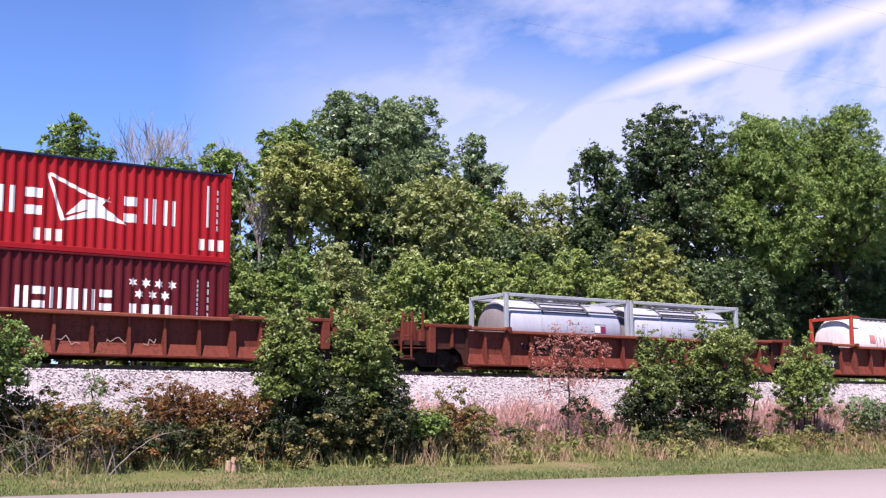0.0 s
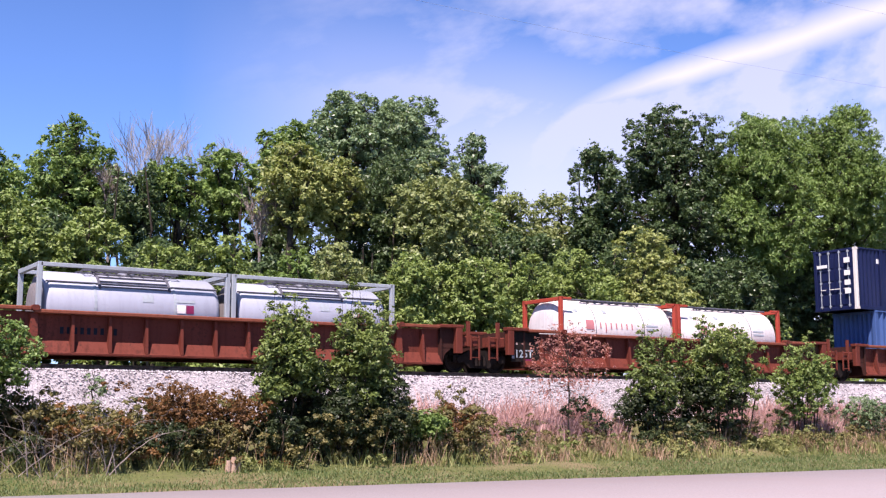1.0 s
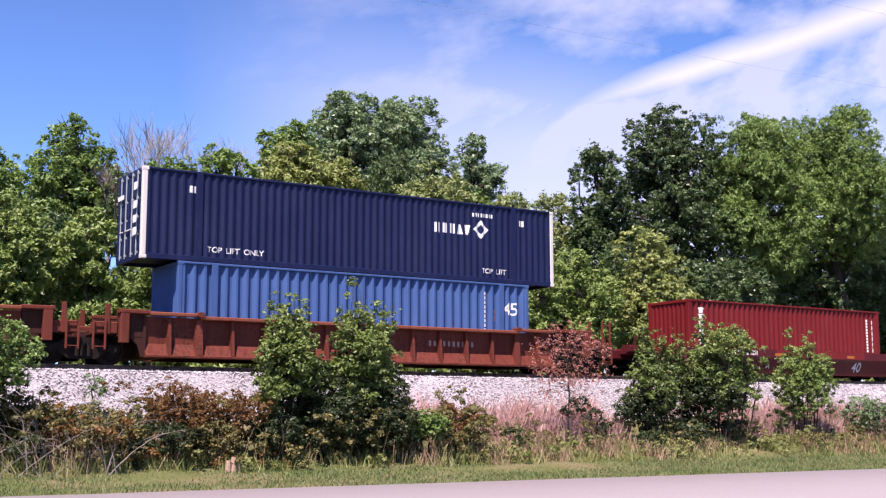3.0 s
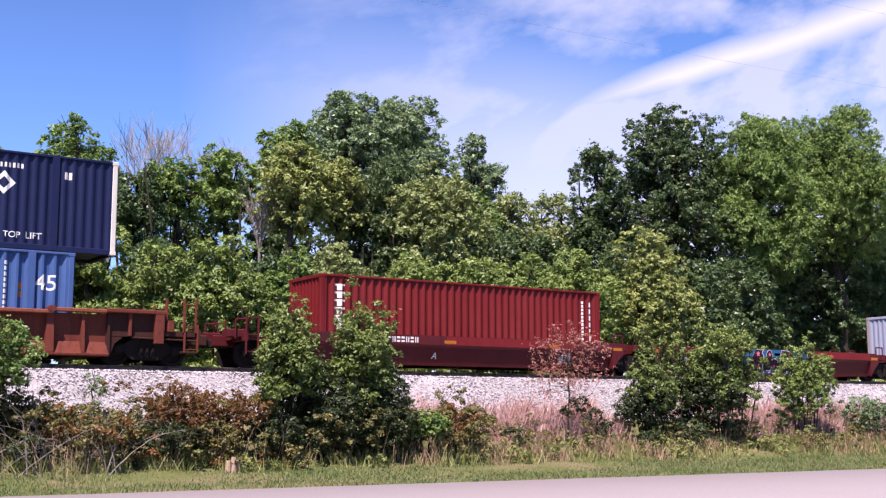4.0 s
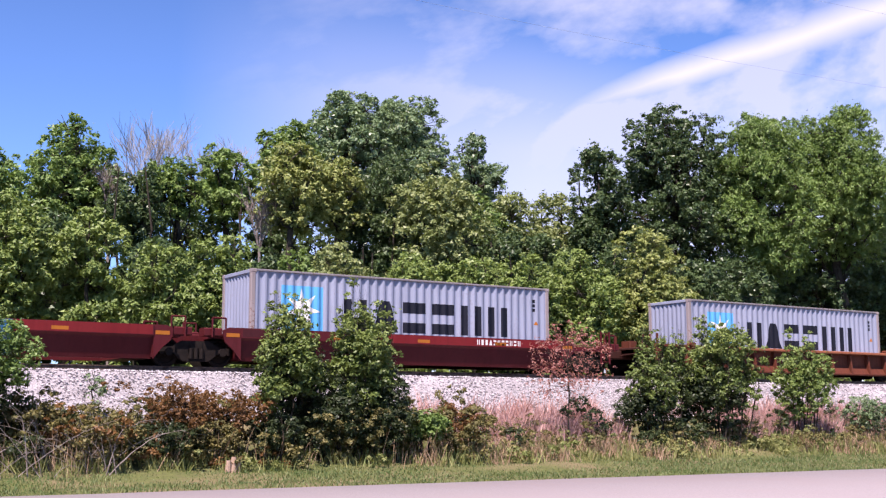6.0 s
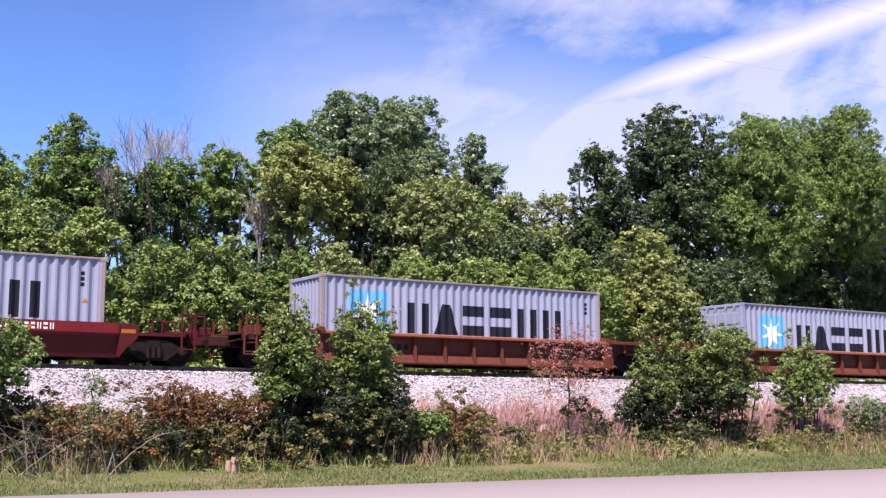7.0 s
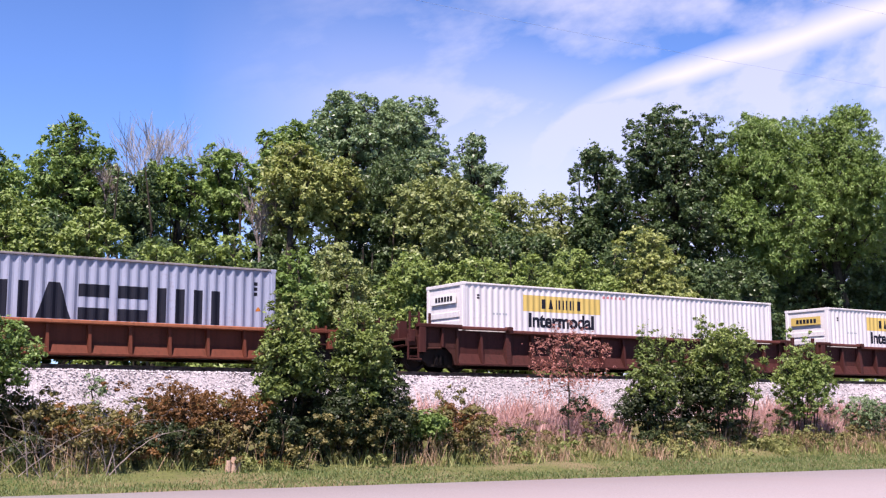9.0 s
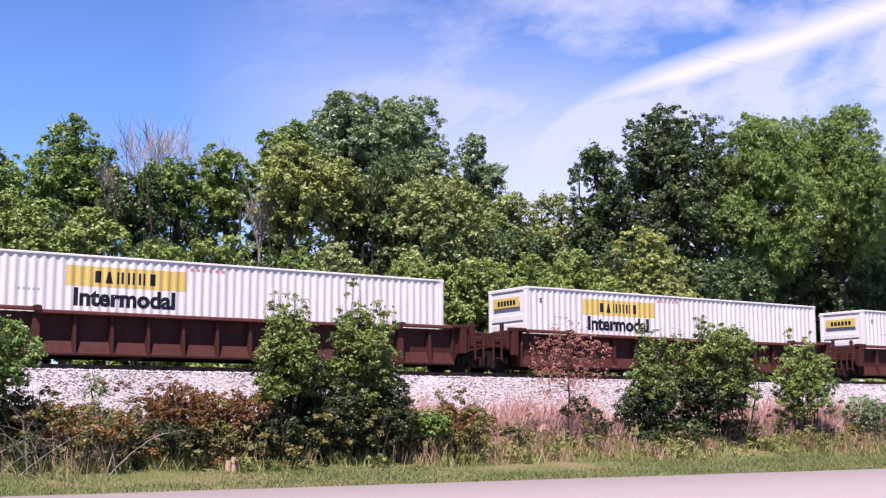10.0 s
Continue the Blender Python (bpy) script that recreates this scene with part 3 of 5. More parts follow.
        s.lathe_y([(d * 0.65, 0.05), (d * 0.665, 0.38), (d * 0.67, 0.485), (d * 0.70, 0.485), (d * 0.71, 0.455), (d * 0.81, 0.45), (d * 0.815, 0.37), (d * 0.76, 0.33), (d * 0.77, 0.12), (d * 0.83, 0.10), (d * 0.83, 0.01)], 24)
        for k in range(4):
            t = k * math.pi / 2
            s.tube((0.24 * math.cos(t), d * 0.775, 0.24 * math.sin(t)), (0.24 * math.cos(t), d * 0.80, 0.24 * math.sin(t)), 0.035, n=6)
    return s.mesh("wheelset", MAT["black"])


WHEELSET = wheelset_mesh()


def truck(parent, x):
    """Bogie: two side frames, bolster and two turning wheelsets."""
    s = Shape()
    for d in (-1, 1):
        y0, y1 = sorted((d * 0.92, d * 1.08))
        s.prism([(x - 1.15, 0.36), (x - 1.15, 0.58), (x - 0.75, 0.62), (x - 0.45, 0.80), (x + 0.45, 0.80), (x + 0.75, 0.62), (x + 1.15, 0.58), (x + 1.15, 0.36), (x + 0.75, 0.40), (x + 0.42, 0.16), (x - 0.42, 0.16), (x - 0.75, 0.40)], y0, y1)
        for q in (-0.18, 0.0, 0.18):
            s.tube((x + q, d * 1.10, 0.24), (x + q, d * 1.10, 0.56), 0.075, n=8)
        for q in (-0.89, 0.89):
            s.tube((x + q, d * 1.06, 0.45), (x + q, d * 1.15, 0.45), 0.13, n=10)
    s.box(x - 0.2, x + 0.2, -1.1, 1.1, 0.56, 0.78)
    t = part("truck", s, MAT["black"], parent, at=pose(0, 0, RAIL_Z - CAR_Z))
    for q in (-0.89, 0.89):
        w = part("wheelset", WHEELSET, None, t, at=pose(x + q, 0, 0.45))
        WHEELSETS.append((w, x + q))
    return t


def ladder(parent, x, y, z0, z1, mat, width=0.42):
    s = Shape()
    for a in (x - width / 2, x + width / 2):
        s.bev(a - 0.03, a + 0.03, y - 0.03, y + 0.03, z0, z1, 0.008)
    n = max(2, int((z1 - z0) / 0.36))
    for i in range(n):
        z = z0 + 0.08 + i * (z1 - z0 - 0.16) / max(1, n - 1)
        s.tube((x - width / 2, y, z), (x + width / 2, y, z), 0.018, n=6)
    part("ladder", s, mat, parent)


def car_end(c, e, well, joint, kind, mat, top, tall):
    """The part of a car beyond its well: arch side plates, deck, shear plate, ladder, coupler or shared pivot."""
    reach = joint - 0.75 if kind == "coupled" else joint - 0.95
    side_end = min(well + 1.75, reach)
    for s in (-1, 1):
        o = [(well - 0.05, 0.31), (well + 0.10, 0.33), (well + 0.22, 0.70), (well + 0.50, 0.93), (side_end, 0.96), (side_end, top - 0.06), (well - 0.05, top - 0.04)]
        # the overhanging chord's shade is in the plate's dark colour, with grime
        part("arch_plate", Shape().prism([(e * x, z) for x, z in o], *sorted((s * 1.25, s * 1.29))), MAT["car_grime"], c, "grimy arch plate with painted shade")
        part("end_chord", Shape().bev(*sorted((e * (well - 0.1), e * side_end)), *sorted((s * 1.24, s * 1.50)), top - 0.10, top + 0.02, 0.02), mat, c)
        part("jacking_box", Shape().bev(*sorted((e * (side_end - 0.05), e * (side_end - 0.33))), *sorted((s * 1.28, s * 1.50)), 0.74, top - 0.10, 0.02), mat, c)
        part("end_rib", Shape().bev(*sorted((e * (well + 0.62), e * (well + 0.72))), *sorted((s * 1.28, s * 1.42)), 0.95, top - 0.10, 0.02), mat, c)
    part("end_deck", Shape().box(*sorted((e * (well + 0.05), e * side_end)), -1.30, 1.30, 0.93, 1.02), MAT["car_grime"], c)
    part("end_bulkhead", Shape().box(*sorted((e * (well - 0.02), e * (well + 0.06))), -1.36, 1.36, 0.33, top - 0.05), MAT["car_grime"], c)
    part("centre_sill", Shape().bev(*sorted((e * well, e * (joint - 0.1))), -0.28, 0.28, 0.78, 1.12, 0.03), MAT["car_grime"], c)
    if kind == "coupled":
        part("end_platform", Shape().box(*sorted((e * side_end, e * reach)), -1.36, 1.36, 0.98, 1.14), MAT["car_grime"], c)
        part("end_sill", Shape().bev(*sorted((e * (reach - 0.12), e * reach)), -1.42, 1.42, 0.94, 1.22, 0.02), MAT["car_grime"], c)
        for s in (-1, 1):
            ladder(c, e * (reach - 0.30), s * 1.40, 0.50, 1.36, mat)
            for q in (0.12, 0.50):
                part("handrail_post", Shape().bev(*sorted((e * (reach - q), e * (reach - q - 0.07))), *sorted((s * 1.36, s * 1.43)), 1.1, 1.34 + tall * 0.9, 0.01), mat, c)
            part("grab_iron", Shape().tube((e * (reach - 0.15), s * 1.40, 1.30 + tall * 0.75), (e * (reach - 0.52), s * 1.40, 1.30 + tall * 0.75), 0.022, n=6), mat, c)
            part("uncoupling_rod", Shape().tube((e * (reach + 0.04), s * 1.3, 0.98), (e * (reach + 0.06), s * 0.2, 0.9), 0.02, n=6), MAT["car_grime"], c)
            part("brake_hose", Shape().tube((e * (side_end - 0.5), s * 1.1, 0.9), (e * (reach - 0.2), s * 0.9, 0.72), 0.035, n=6), MAT["black"], c)
            part("handrail_post", Shape().bev(*sorted((e * (reach - 1.1), e * (reach - 1.02))), *sorted((s * 1.22, s * 1.3)), 1.1, 1.5 + tall * 0.7, 0.01), mat, c)
        for s in (-1, 1):
            part("brake_pipe", Shape().tube((e * (well + 0.7), s * 1.34, 0.90), (e * (reach - 0.1), s * 1.34, 0.86), 0.03, n=6), MAT["car_grime"], c)
            part("step_bracket", Shape().bev(*sorted((e * (reach - 0.62), e * (reach - 0.10))), *sorted((s * 1.30, s * 1.46)), 0.46, 0.52, 0.012), MAT["car_grime"], c)
            part("lift_lug", Shape().bev(*sorted((e * (side_end + 0.08), e * (side_end + 0.30))), *sorted((s * 1.24, s * 1.44)), 1.12, 1.46, 0.03), mat, c)
        part("brake_box", Shape().bev(*sorted((e * (side_end - 0.65), e * (side_end - 0.25))), 0.3, 0.85, 1.02, top + 0.22, 0.03), mat, c)
        s = Shape().bev(*sorted((e * (joint - 0.75), e * (joint - 0.15))), -0.09, 0.09, 0.78, 0.97, 0.02)
        s.bev(*sorted((e * (joint - 0.22), e * (joint - 0.02))), -0.18, 0.16, 0.72, 1.02, 0.03)
        part("coupler", s, MAT["black"], c, "dark steel knuckle coupler")
        part("air_hose", Shape().tube((e * (joint - 0.7), 0.35, 0.85), (e * (joint - 0.1), 0.3, 0.45), 0.03, n=6), MAT["black"], c)
        truck(c, e * (joint - 2.35))
    else:
        part("end_platform", Shape().box(*sorted((e * side_end, e * (joint - 0.3))), -1.2, 1.2, 0.98, 1.10), MAT["car_grime"], c)
        for s in (-1, 1):
            part("handrail_post", Shape().bev(*sorted((e * (joint - 0.72), e * (joint - 0.58))), *sorted((s * 1.26, s * 1.36)), 1.0, 1.45 + tall * 0.5, 0.01), mat, c)
            part("side_bearing", Shape().bev(*sorted((e * (joint - 0.95), e * (joint - 0.25))), *sorted((s * 0.9, s * 1.32)), 1.0, 1.36, 0.03), mat, c)
            ladder(c, e * (joint - 0.40), s * 1.38, 0.52, 1.40, mat, 0.36)


def ribbed_car(label, mat, well, jl, jr, kl, kr, top=1.63, post=6.17, tall=0.9, group="well cars", pivot=False, nrib=11, guide=True):
    """Well car with ribbed sides; origin at its middle on the rail head. jl, jr: how far its joints are."""
    c = thing("well_car", label, "railway car", group)
    # paler copy of the car paint puts sunlight into the chords' colour
    sunlit_chord = {"car_rust": MAT["worn_rust"], "car_orange": MAT["worn_orange"]}.get(next(k for k in MAT if MAT[k] is mat), MAT["worn_brown"])
    for s in (-1, 1):
        part("side_sheet", Shape().box(-well, well, *sorted((s * 1.225, s * 1.245)), 0.36, top - 0.06), mat, c)
        part("top_chord", Shape().bev(-post - 0.02, post + 0.02, *sorted((s * 1.27, s * 1.54)), top - 0.11, top, 0.02), sunlit_chord, c, "rubbed paler chord, sunlight painted in")
        for e in (-1, 1):
            if well > post + 0.4:
                part("raised_chord", Shape().bev(*sorted((e * (post + 0.12), e * (well - 0.1))), *sorted((s * 1.24, s * 1.50)), top - 0.03, top + 0.08, 0.02), sunlit_chord, c)
        part("bottom_chord", Shape().bev(-well, well, *sorted((s * 1.30, s * 1.49)), 0.31, 0.40, 0.02), mat, c)
        part("inner_ledge", Shape().box(-well, well, *sorted((s * 1.18, s * 1.30)), 0.31, 0.39), mat, c)
        gap = 2 * post / nrib
        xs = [-post + gap * i for i in range(nrib + 1)] + [-(post + well) / 2 - 0.1, (post + well) / 2 + 0.1]
        for x in xs:
            w = 0.13 if abs(abs(x) - post) < 0.01 else 0.055
            y0, y1, y2 = s * 1.245, s * 1.49, s * 1.39
            v = [(x - w, y0, 0.40), (x + w, y0, 0.40), (x + w, y0, top - 0.11), (x - w, y0, top - 0.11),
                 (x - w * 0.8, y1, 0.40), (x + w * 0.8, y1, 0.40), (x + w * 0.8, y2, top - 0.11), (x - w * 0.8, y2, top - 0.11)]
            part("side_rib", Shape().add(v, [(0, 1, 2, 3), (4, 7, 6, 5), (0, 4, 5, 1), (1, 5, 6, 2), (2, 6, 7, 3), (3, 7, 4, 0)]), mat, c)
        part("sloped_toe", Shape().add(
            [(-well, s * 1.245, 0.74), (well, s * 1.245, 0.74), (well, s * 1.42, 0.40), (-well, s * 1.42, 0.40)], [(0, 1, 2, 3)]), mat, c)
        for e in (-1, 1):
            g = Shape().bev(e * post - 0.12, e * post + 0.12, *sorted((s * 1.28, s * 1.57)), top - 0.04, top + 0.12, 0.05)
            part("container_guide", g, mat, c)
    for x in (-well + 0.5, -well * 0.33, well * 0.33, well - 0.5):
        part("cross_beam", Shape().bev(x - 0.3, x + 0.3, -1.25, 1.25, 0.31, 0.395), mat, c)
    car_end(c, -1, well, jl, kl, mat, top + 0.10 if guide else top, tall)
    car_end(c, 1, well, jr, kr, mat, top + 0.10 if guide else top, tall)
    if pivot:
        truck(c, jr)
    return c


def smooth_car(label, mat, well, jl, jr, kl, kr, top=1.32, pivot=False):
    """Well car with plain folded sides."""
    c = thing("well_car", label, "railway car", "well cars")
    for s in (-1, 1):
        v = []
        prof = [(1.15, 0.28), (1.22, 0.28), (1.38, 0.92), (1.47, 1.0), (1.47, top), (1.28, top)]
        for x in (-well, well):
            v += [(x, s * y, z) for y, z in prof]
        n = len(prof)
        part("side_sheet", Shape().add(v, [(i, (i + 1) % n, n + (i + 1) % n, n + i) for i in range(n)] + [tuple(range(n)), tuple(range(2 * n - 1, n - 1, -1))]), mat, c)
        part("inner_ledge", Shape().box(-well, well, *sorted((s * 1.10, s * 1.20)), 0.28, 0.38), mat, c)
    for x in (-well + 0.45, 0, well - 0.45):
        part("cross_beam", Shape().box(x - 0.45, x + 0.45, -1.15, 1.15, 0.28, 0.39), mat, c)
    SURFACE[c.name] = ((), (0.92, 1.0), lambda x, z: -float(np.interp(z, (0.28, 0.92, 1.0), (1.22, 1.38, 1.47))))
    for e, joint, kind in ((-1, jl, kl), (1, jr, kr)):
        for s in (-1, 1):
            o = [(well, 0.28), (well + 0.25, 0.60), (well + 0.55, 0.86), (well + 0.62, top - 0.1), (well + 0.4, top), (well, top)]
            part("end_plate", Shape().prism([(e * x, z) for x, z in o], *sorted((s * 1.37, s * 1.44))), mat, c)
            part("reflector", Shape().box(*sorted((e * (well + 0.05), e * (well + 0.5))), *sorted((s * 1.44, s * 1.446)), 1.02, 1.14), MAT["ambermark"], c, "amber reflector strip")
        part("end_bulkhead", Shape().box(*sorted((e * (well - 0.02), e * (well + 0.05))), -1.37, 1.37, 0.33, top - 0.1), mat, c)
        part("end_deck", Shape().box(*sorted((e * well, e * (joint - 0.55))), -1.15, 1.15, 0.98, 1.08), mat, c)
        part("centre_sill", Shape().bev(*sorted((e * well, e * (joint - 0.1))), -0.28, 0.28, 0.78, 1.14, 0.03), mat, c)
        for s in (-1, 1):
            part("side_bearing", Shape().bev(*sorted((e * (joint - 0.8), e * (joint - 0.2))), *sorted((s * 0.8, s * 1.25)), 1.04, 1.30, 0.03), mat, c)
            part("grab_iron", Shape().tube((e * (joint - 0.9), s * 1.3, 1.0), (e * (joint - 0.9), s * 1.3, 1.62), 0.03, n=6).tube((e * (joint - 0.9), s * 1.3, 1.62), (e * (joint - 0.45), s * 1.3, 1.62), 0.03, n=6).tube((e * (joint - 0.45), s * 1.3, 1.0), (e * (joint - 0.45), s * 1.3, 1.62), 0.03, n=6), mat, c)
        if kind == "coupled":
            part("end_sill", Shape().bev(*sorted((e * (joint - 0.85), e * (joint - 0.7))), -1.4, 1.4, 0.92, 1.2, 0.02), mat, c)
            for s in (-1, 1):
                ladder(c, e * (joint - 1.0), s * 1.38, 0.5, 1.75, mat)
            part("coupler", Shape().bev(*sorted((e * (joint - 0.75), e * (joint - 0.02))), -0.14, 0.14, 0.74, 1.0, 0.03), MAT["black"], c, "dark steel knuckle coupler")
            truck(c, e * (joint - 2.0))
    if pivot:
        truck(c, jr)
    return c


# ---------- plants ----------
def leaf_mesh(name, lobes, count, size, mat, seed, shell=0.4, up=0.35, slim=0.55, per=45, clump=2.9, flat=0.65, droop=0.0, loose=0.15, corners=4):
    """Single leaves gathered in clumps that sit on the outside of the lobes, each lobe (x, y, z, rx, ry, rz)."""
    rng = np.random.default_rng(seed)
    lob = np.array(lobes, float)
    wts = (lob[:, 3] * lob[:, 4] + lob[:, 4] * lob[:, 5] + lob[:, 3] * lob[:, 5])
    sprigs = max(1, count // per)
    pick = rng.choice(len(lob), sprigs, p=wts / wts.sum())
    d = rng.normal(size=(sprigs, 3))
    d[:, 2] += 0.35
    d /= np.linalg.norm(d, axis=1, keepdims=True)
    rad = np.where(rng.random(sprigs) < 0.16, 0.3 + 0.4 * rng.random(sprigs), 0.72 + 0.36 * rng.random(sprigs) ** (1 + shell))
    sc = lob[pick, :3] + d * rad[:, None] * lob[pick, 3:]
    rs = size * clump * (0.55 + 0.9 * rng.random(sprigs) ** 1.5)
    own = rng.integers(0, sprigs, count)
    # leaves lie on the upper and outer side of their clump, the under side stays open and dark
    e = rng.normal(size=(count, 3)) + d[own] * 0.55 + np.array([0, 0, 0.55])
    e /= np.linalg.norm(e, axis=1, keepdims=True)
    c = sc[own] + e * (rs[own] * (0.55 + 0.55 * rng.random(count)))[:, None] * np.array([1, 1, flat])
    # some leaves stray from their clump
    stray = rng.random(count) < loose
    c[stray] += rng.normal(size=(int(stray.sum()), 3)) * (rs[own][stray] * 0.5)[:, None]
    c[:, 2] -= droop * rs[own] * (e[:, 0] ** 2 + e[:, 1] ** 2)
    nrm = e * 0.7 + rng.normal(size=(count, 3)) * 0.42 + np.array([0, 0, up])
    nrm /= np.linalg.norm(nrm, axis=1, keepdims=True)
    t = np.cross(nrm, rng.normal(size=(count, 3)))
    t /= np.linalg.norm(t, axis=1, keepdims=True)
    t[:, 2] -= droop * 0.5
    b = np.cross(nrm, t)
    s = (size * (0.55 + 0.8 * rng.random(count)))[:, None]
    fold = nrm * s * 0.22
    if corners == 3:
        rim = [c - t * s, c + t * s + b * s * slim - fold, c + t * s * 0.7 - b * s * slim]
    else:
        rim = [c - t * s, c + b * s * slim - fold, c + t * s, c - b * s * slim - fold]
    v = np.stack(rim, 1).reshape(-1, 3)
    me = bpy.data.meshes.new(name)
    me.vertices.add(corners * count)
    me.vertices.foreach_set("co", v.ravel())
    me.loops.add(corners * count)
    me.loops.foreach_set("vertex_index", np.arange(corners * count))
    me.polygons.add(count)
    me.polygons.foreach_set("loop_start", np.arange(0, corners * count, corners))
    me.polygons.foreach_set("loop_total", np.full(count, corners))
    me.update(calc_edges=True)
    me.materials.append(mat)
    return me


def limb(s, a, b, ra, rb, rng, bend=0.12, steps=4, n=6):
    a, b = Vector(a), Vector(b)
    span = (b - a).length
    last, lr = a, ra
    for i in range(1, steps + 1):
        f = i / steps
        p = a.lerp(b, f)
        if i < steps:
            p += Vector(rng.normal(size=3)) * span * bend * 0.35
        r = ra + (rb - ra) * f
        s.tube(last, p, lr, r, n, caps=False)
        last, lr = p, r


def tree(name, label, x, y, base, top, radius, low, leaf, count, size, seed, lobes=16, squash=0.8, bark="bark", group="", lobe_size=0.42, stems=1, shell=0.4, category="tree", trunk_r=None, cover=2.95, per=40, clump=2.7, flat=0.7, slim=0.55, droop=0.0):
    """Tapered trunk, limbs to every lobe, a crown of leaves in clumps. low: where the crown begins; no count: as many leaves as cover the crown."""
    rng = np.random.default_rng(seed)
    t = thing(name, label, category, group, at=pose(x, y, base))
    h, lo = top - base, low - base
    cz, rz = (h + lo) / 2, (h - lo) / 2
    lob, spots = [], []
    for i in range(lobes):
        # each next lobe takes the emptiest of several places on the crown
        best, far = None, -1
        for _ in range(14):
            p = rng.normal(size=3)
            p /= np.linalg.norm(p)
            p *= rng.uniform(0.62, 1.0)
            if p[2] < -0.75:
                continue
            q = min([np.linalg.norm(p - o) for o in spots], default=9)
            if q > far:
                best, far = p, q
        p = best
        spots.append(p)
        r = lobe_size * radius * rng.uniform(0.62, 1.25)
        rv = min(r * squash * min(1.5, max(1.0, rz / radius)), rz * 0.6)
        k = 1 - 0.10 * max(0, p[2])
        lob.append((p[0] * (radius - r * 0.75) * k, p[1] * (radius - r * 0.75) * k, cz + p[2] * (rz - rv * 0.8), r, r, rv))
    lob.append((0, 0, cz, 0.5 * radius, 0.5 * radius, 0.5 * rz))
    if not count:
        count = int(4 * math.pi * (radius * radius + 2 * radius * rz) / 3 * cover / (2 * size * size * slim))
    tr = trunk_r or max(0.03, 0.018 * h)
    s = Shape()
    for k in range(stems):
        off = Vector((rng.normal() * 0.12 * radius, rng.normal() * 0.12 * radius, 0)) if stems > 1 else Vector((0, 0, 0))
        mid = Vector((off.x * 2 + rng.normal() * 0.06 * radius, off.y * 2, lo + (h - lo) * 0.35))
        limb(s, off + Vector((0, 0, -0.25)), mid, tr, tr * 0.6, rng, 0.06, 4, 8)
        limb(s, mid, (mid.x * 0.6, mid.y * 0.6, h * 0.93), tr * 0.6, tr * 0.12, rng, 0.08, 4, 6)
        for i, q in enumerate(lob):
            if i % stems == k:
                f = rng.uniform(0.25, 0.75)
                st = mid.lerp(Vector((0, 0, h * 0.85)), f * 0.6) if q[2] > mid.z else Vector((off.x, off.y, 0)).lerp(mid, 0.55 + 0.4 * rng.random())
                limb(s, st, q[:3], tr * 0.36, tr * 0.12, rng, 0.16, 3, 5)
                for _ in range(7):
                    d = Vector(rng.normal(size=3)) + Vector((0, 0, 0.4))
                    d.normalize()
                    limb(s, q[:3], Vector(q[:3]) + Vector((d.x * q[3], d.y * q[4], d.z * q[5])) * 0.95, tr * 0.11, tr * 0.03, rng, 0.12, 2, 4)
    part("trunk", s, MAT[bark], t)
    part("crown", leaf_mesh("crown", lob, count, size, MAT[leaf], seed + 7, shell, per=per, clump=clump, flat=flat, slim=slim, droop=droop, corners=4 if category == "bush" and leaf != "leaf_dark" else 3), None, t)
    return t


def bare_tree(label, x, y, base, top, radius, low, seed, bark="pale_bark", twig=0.011, limbs=9):
    """Leafless tree: a trunk that forks again and again into fine twigs."""
    rng = np.random.default_rng(seed)
    t = thing("bare_tree", label, "tree", "trees behind the railway", at=pose(x, y, base))
    h, lo = top - base, low - base
    s, tw = Shape(), Shape()
    limb(s, (0, 0, -0.2), (0, 0, lo), 0.13, 0.07, rng, 0.03)
    rise = h - lo

    def fork(p, d, ln, r, depth):
        q = p + d * ln
        (s if depth < 2 else tw).tube(p, q, r, r * 0.7, 4 if depth < 2 else 3, caps=False)
        if depth == 4:
            return
        for k in range((3, 3, 3, 2)[depth]):
            a = rng.uniform(0, 2 * math.pi)
            w = radius / rise * rng.uniform(0.5, 1.5)
            e = (d + Vector((math.cos(a) * w, math.sin(a) * w, 0.12))).normalized()
            fork(p.lerp(q, rng.uniform(0.45, 1.0)), e, ln * rng.uniform(0.62, 0.9), max(twig, r * 0.55), depth + 1)

    for k in range(limbs):
        a = k * 2.4 + rng.uniform(-0.3, 0.3)
        w = radius / rise * rng.uniform(0.2, 1.3)
        fork(Vector((0, 0, lo * rng.uniform(0.9, 1.0))), Vector((math.cos(a) * w, math.sin(a) * w, 1)).normalized(), rise * 0.36, 0.04, 0)
    part("trunk", s, MAT[bark], t)
    part("twig_spray", tw, MAT[bark], t, "fine leafless twigs")
    return t


def blades(name, label, spots, height, width, mat, seed, lean=0.35, base=None):
    """Upright blades of grass or dead stalks, one stuff object."""
    rng = np.random.default_rng(seed)
    p = np.array(spots, float)
    n = len(p)
    h = height * (0.45 + 0.9 * rng.random(n))
    a = rng.uniform(0, 2 * np.pi, n)
    side = np.stack([np.cos(a), np.sin(a), np.zeros(n)], 1) * (width * (0.6 + 0.8 * rng.random(n)))[:, None]
    tip = p + np.stack([rng.normal(size=n) * lean * h, rng.normal(size=n) * lean * h, h], 1)
    mid = p * 0.5 + tip * 0.5 + np.array([0, 0, 0.06]) * h[:, None]
    v = np.stack([p - side, p + side, mid + side * 0.8, tip, mid - side * 0.8], 1).reshape(-1, 3)
    me = bpy.data.meshes.new(name)
    me.vertices.add(5 * n)
    me.vertices.foreach_set("co", v.ravel())
    me.loops.add(5 * n)
    me.loops.foreach_set("vertex_index", np.arange(5 * n))
    me.polygons.add(n)
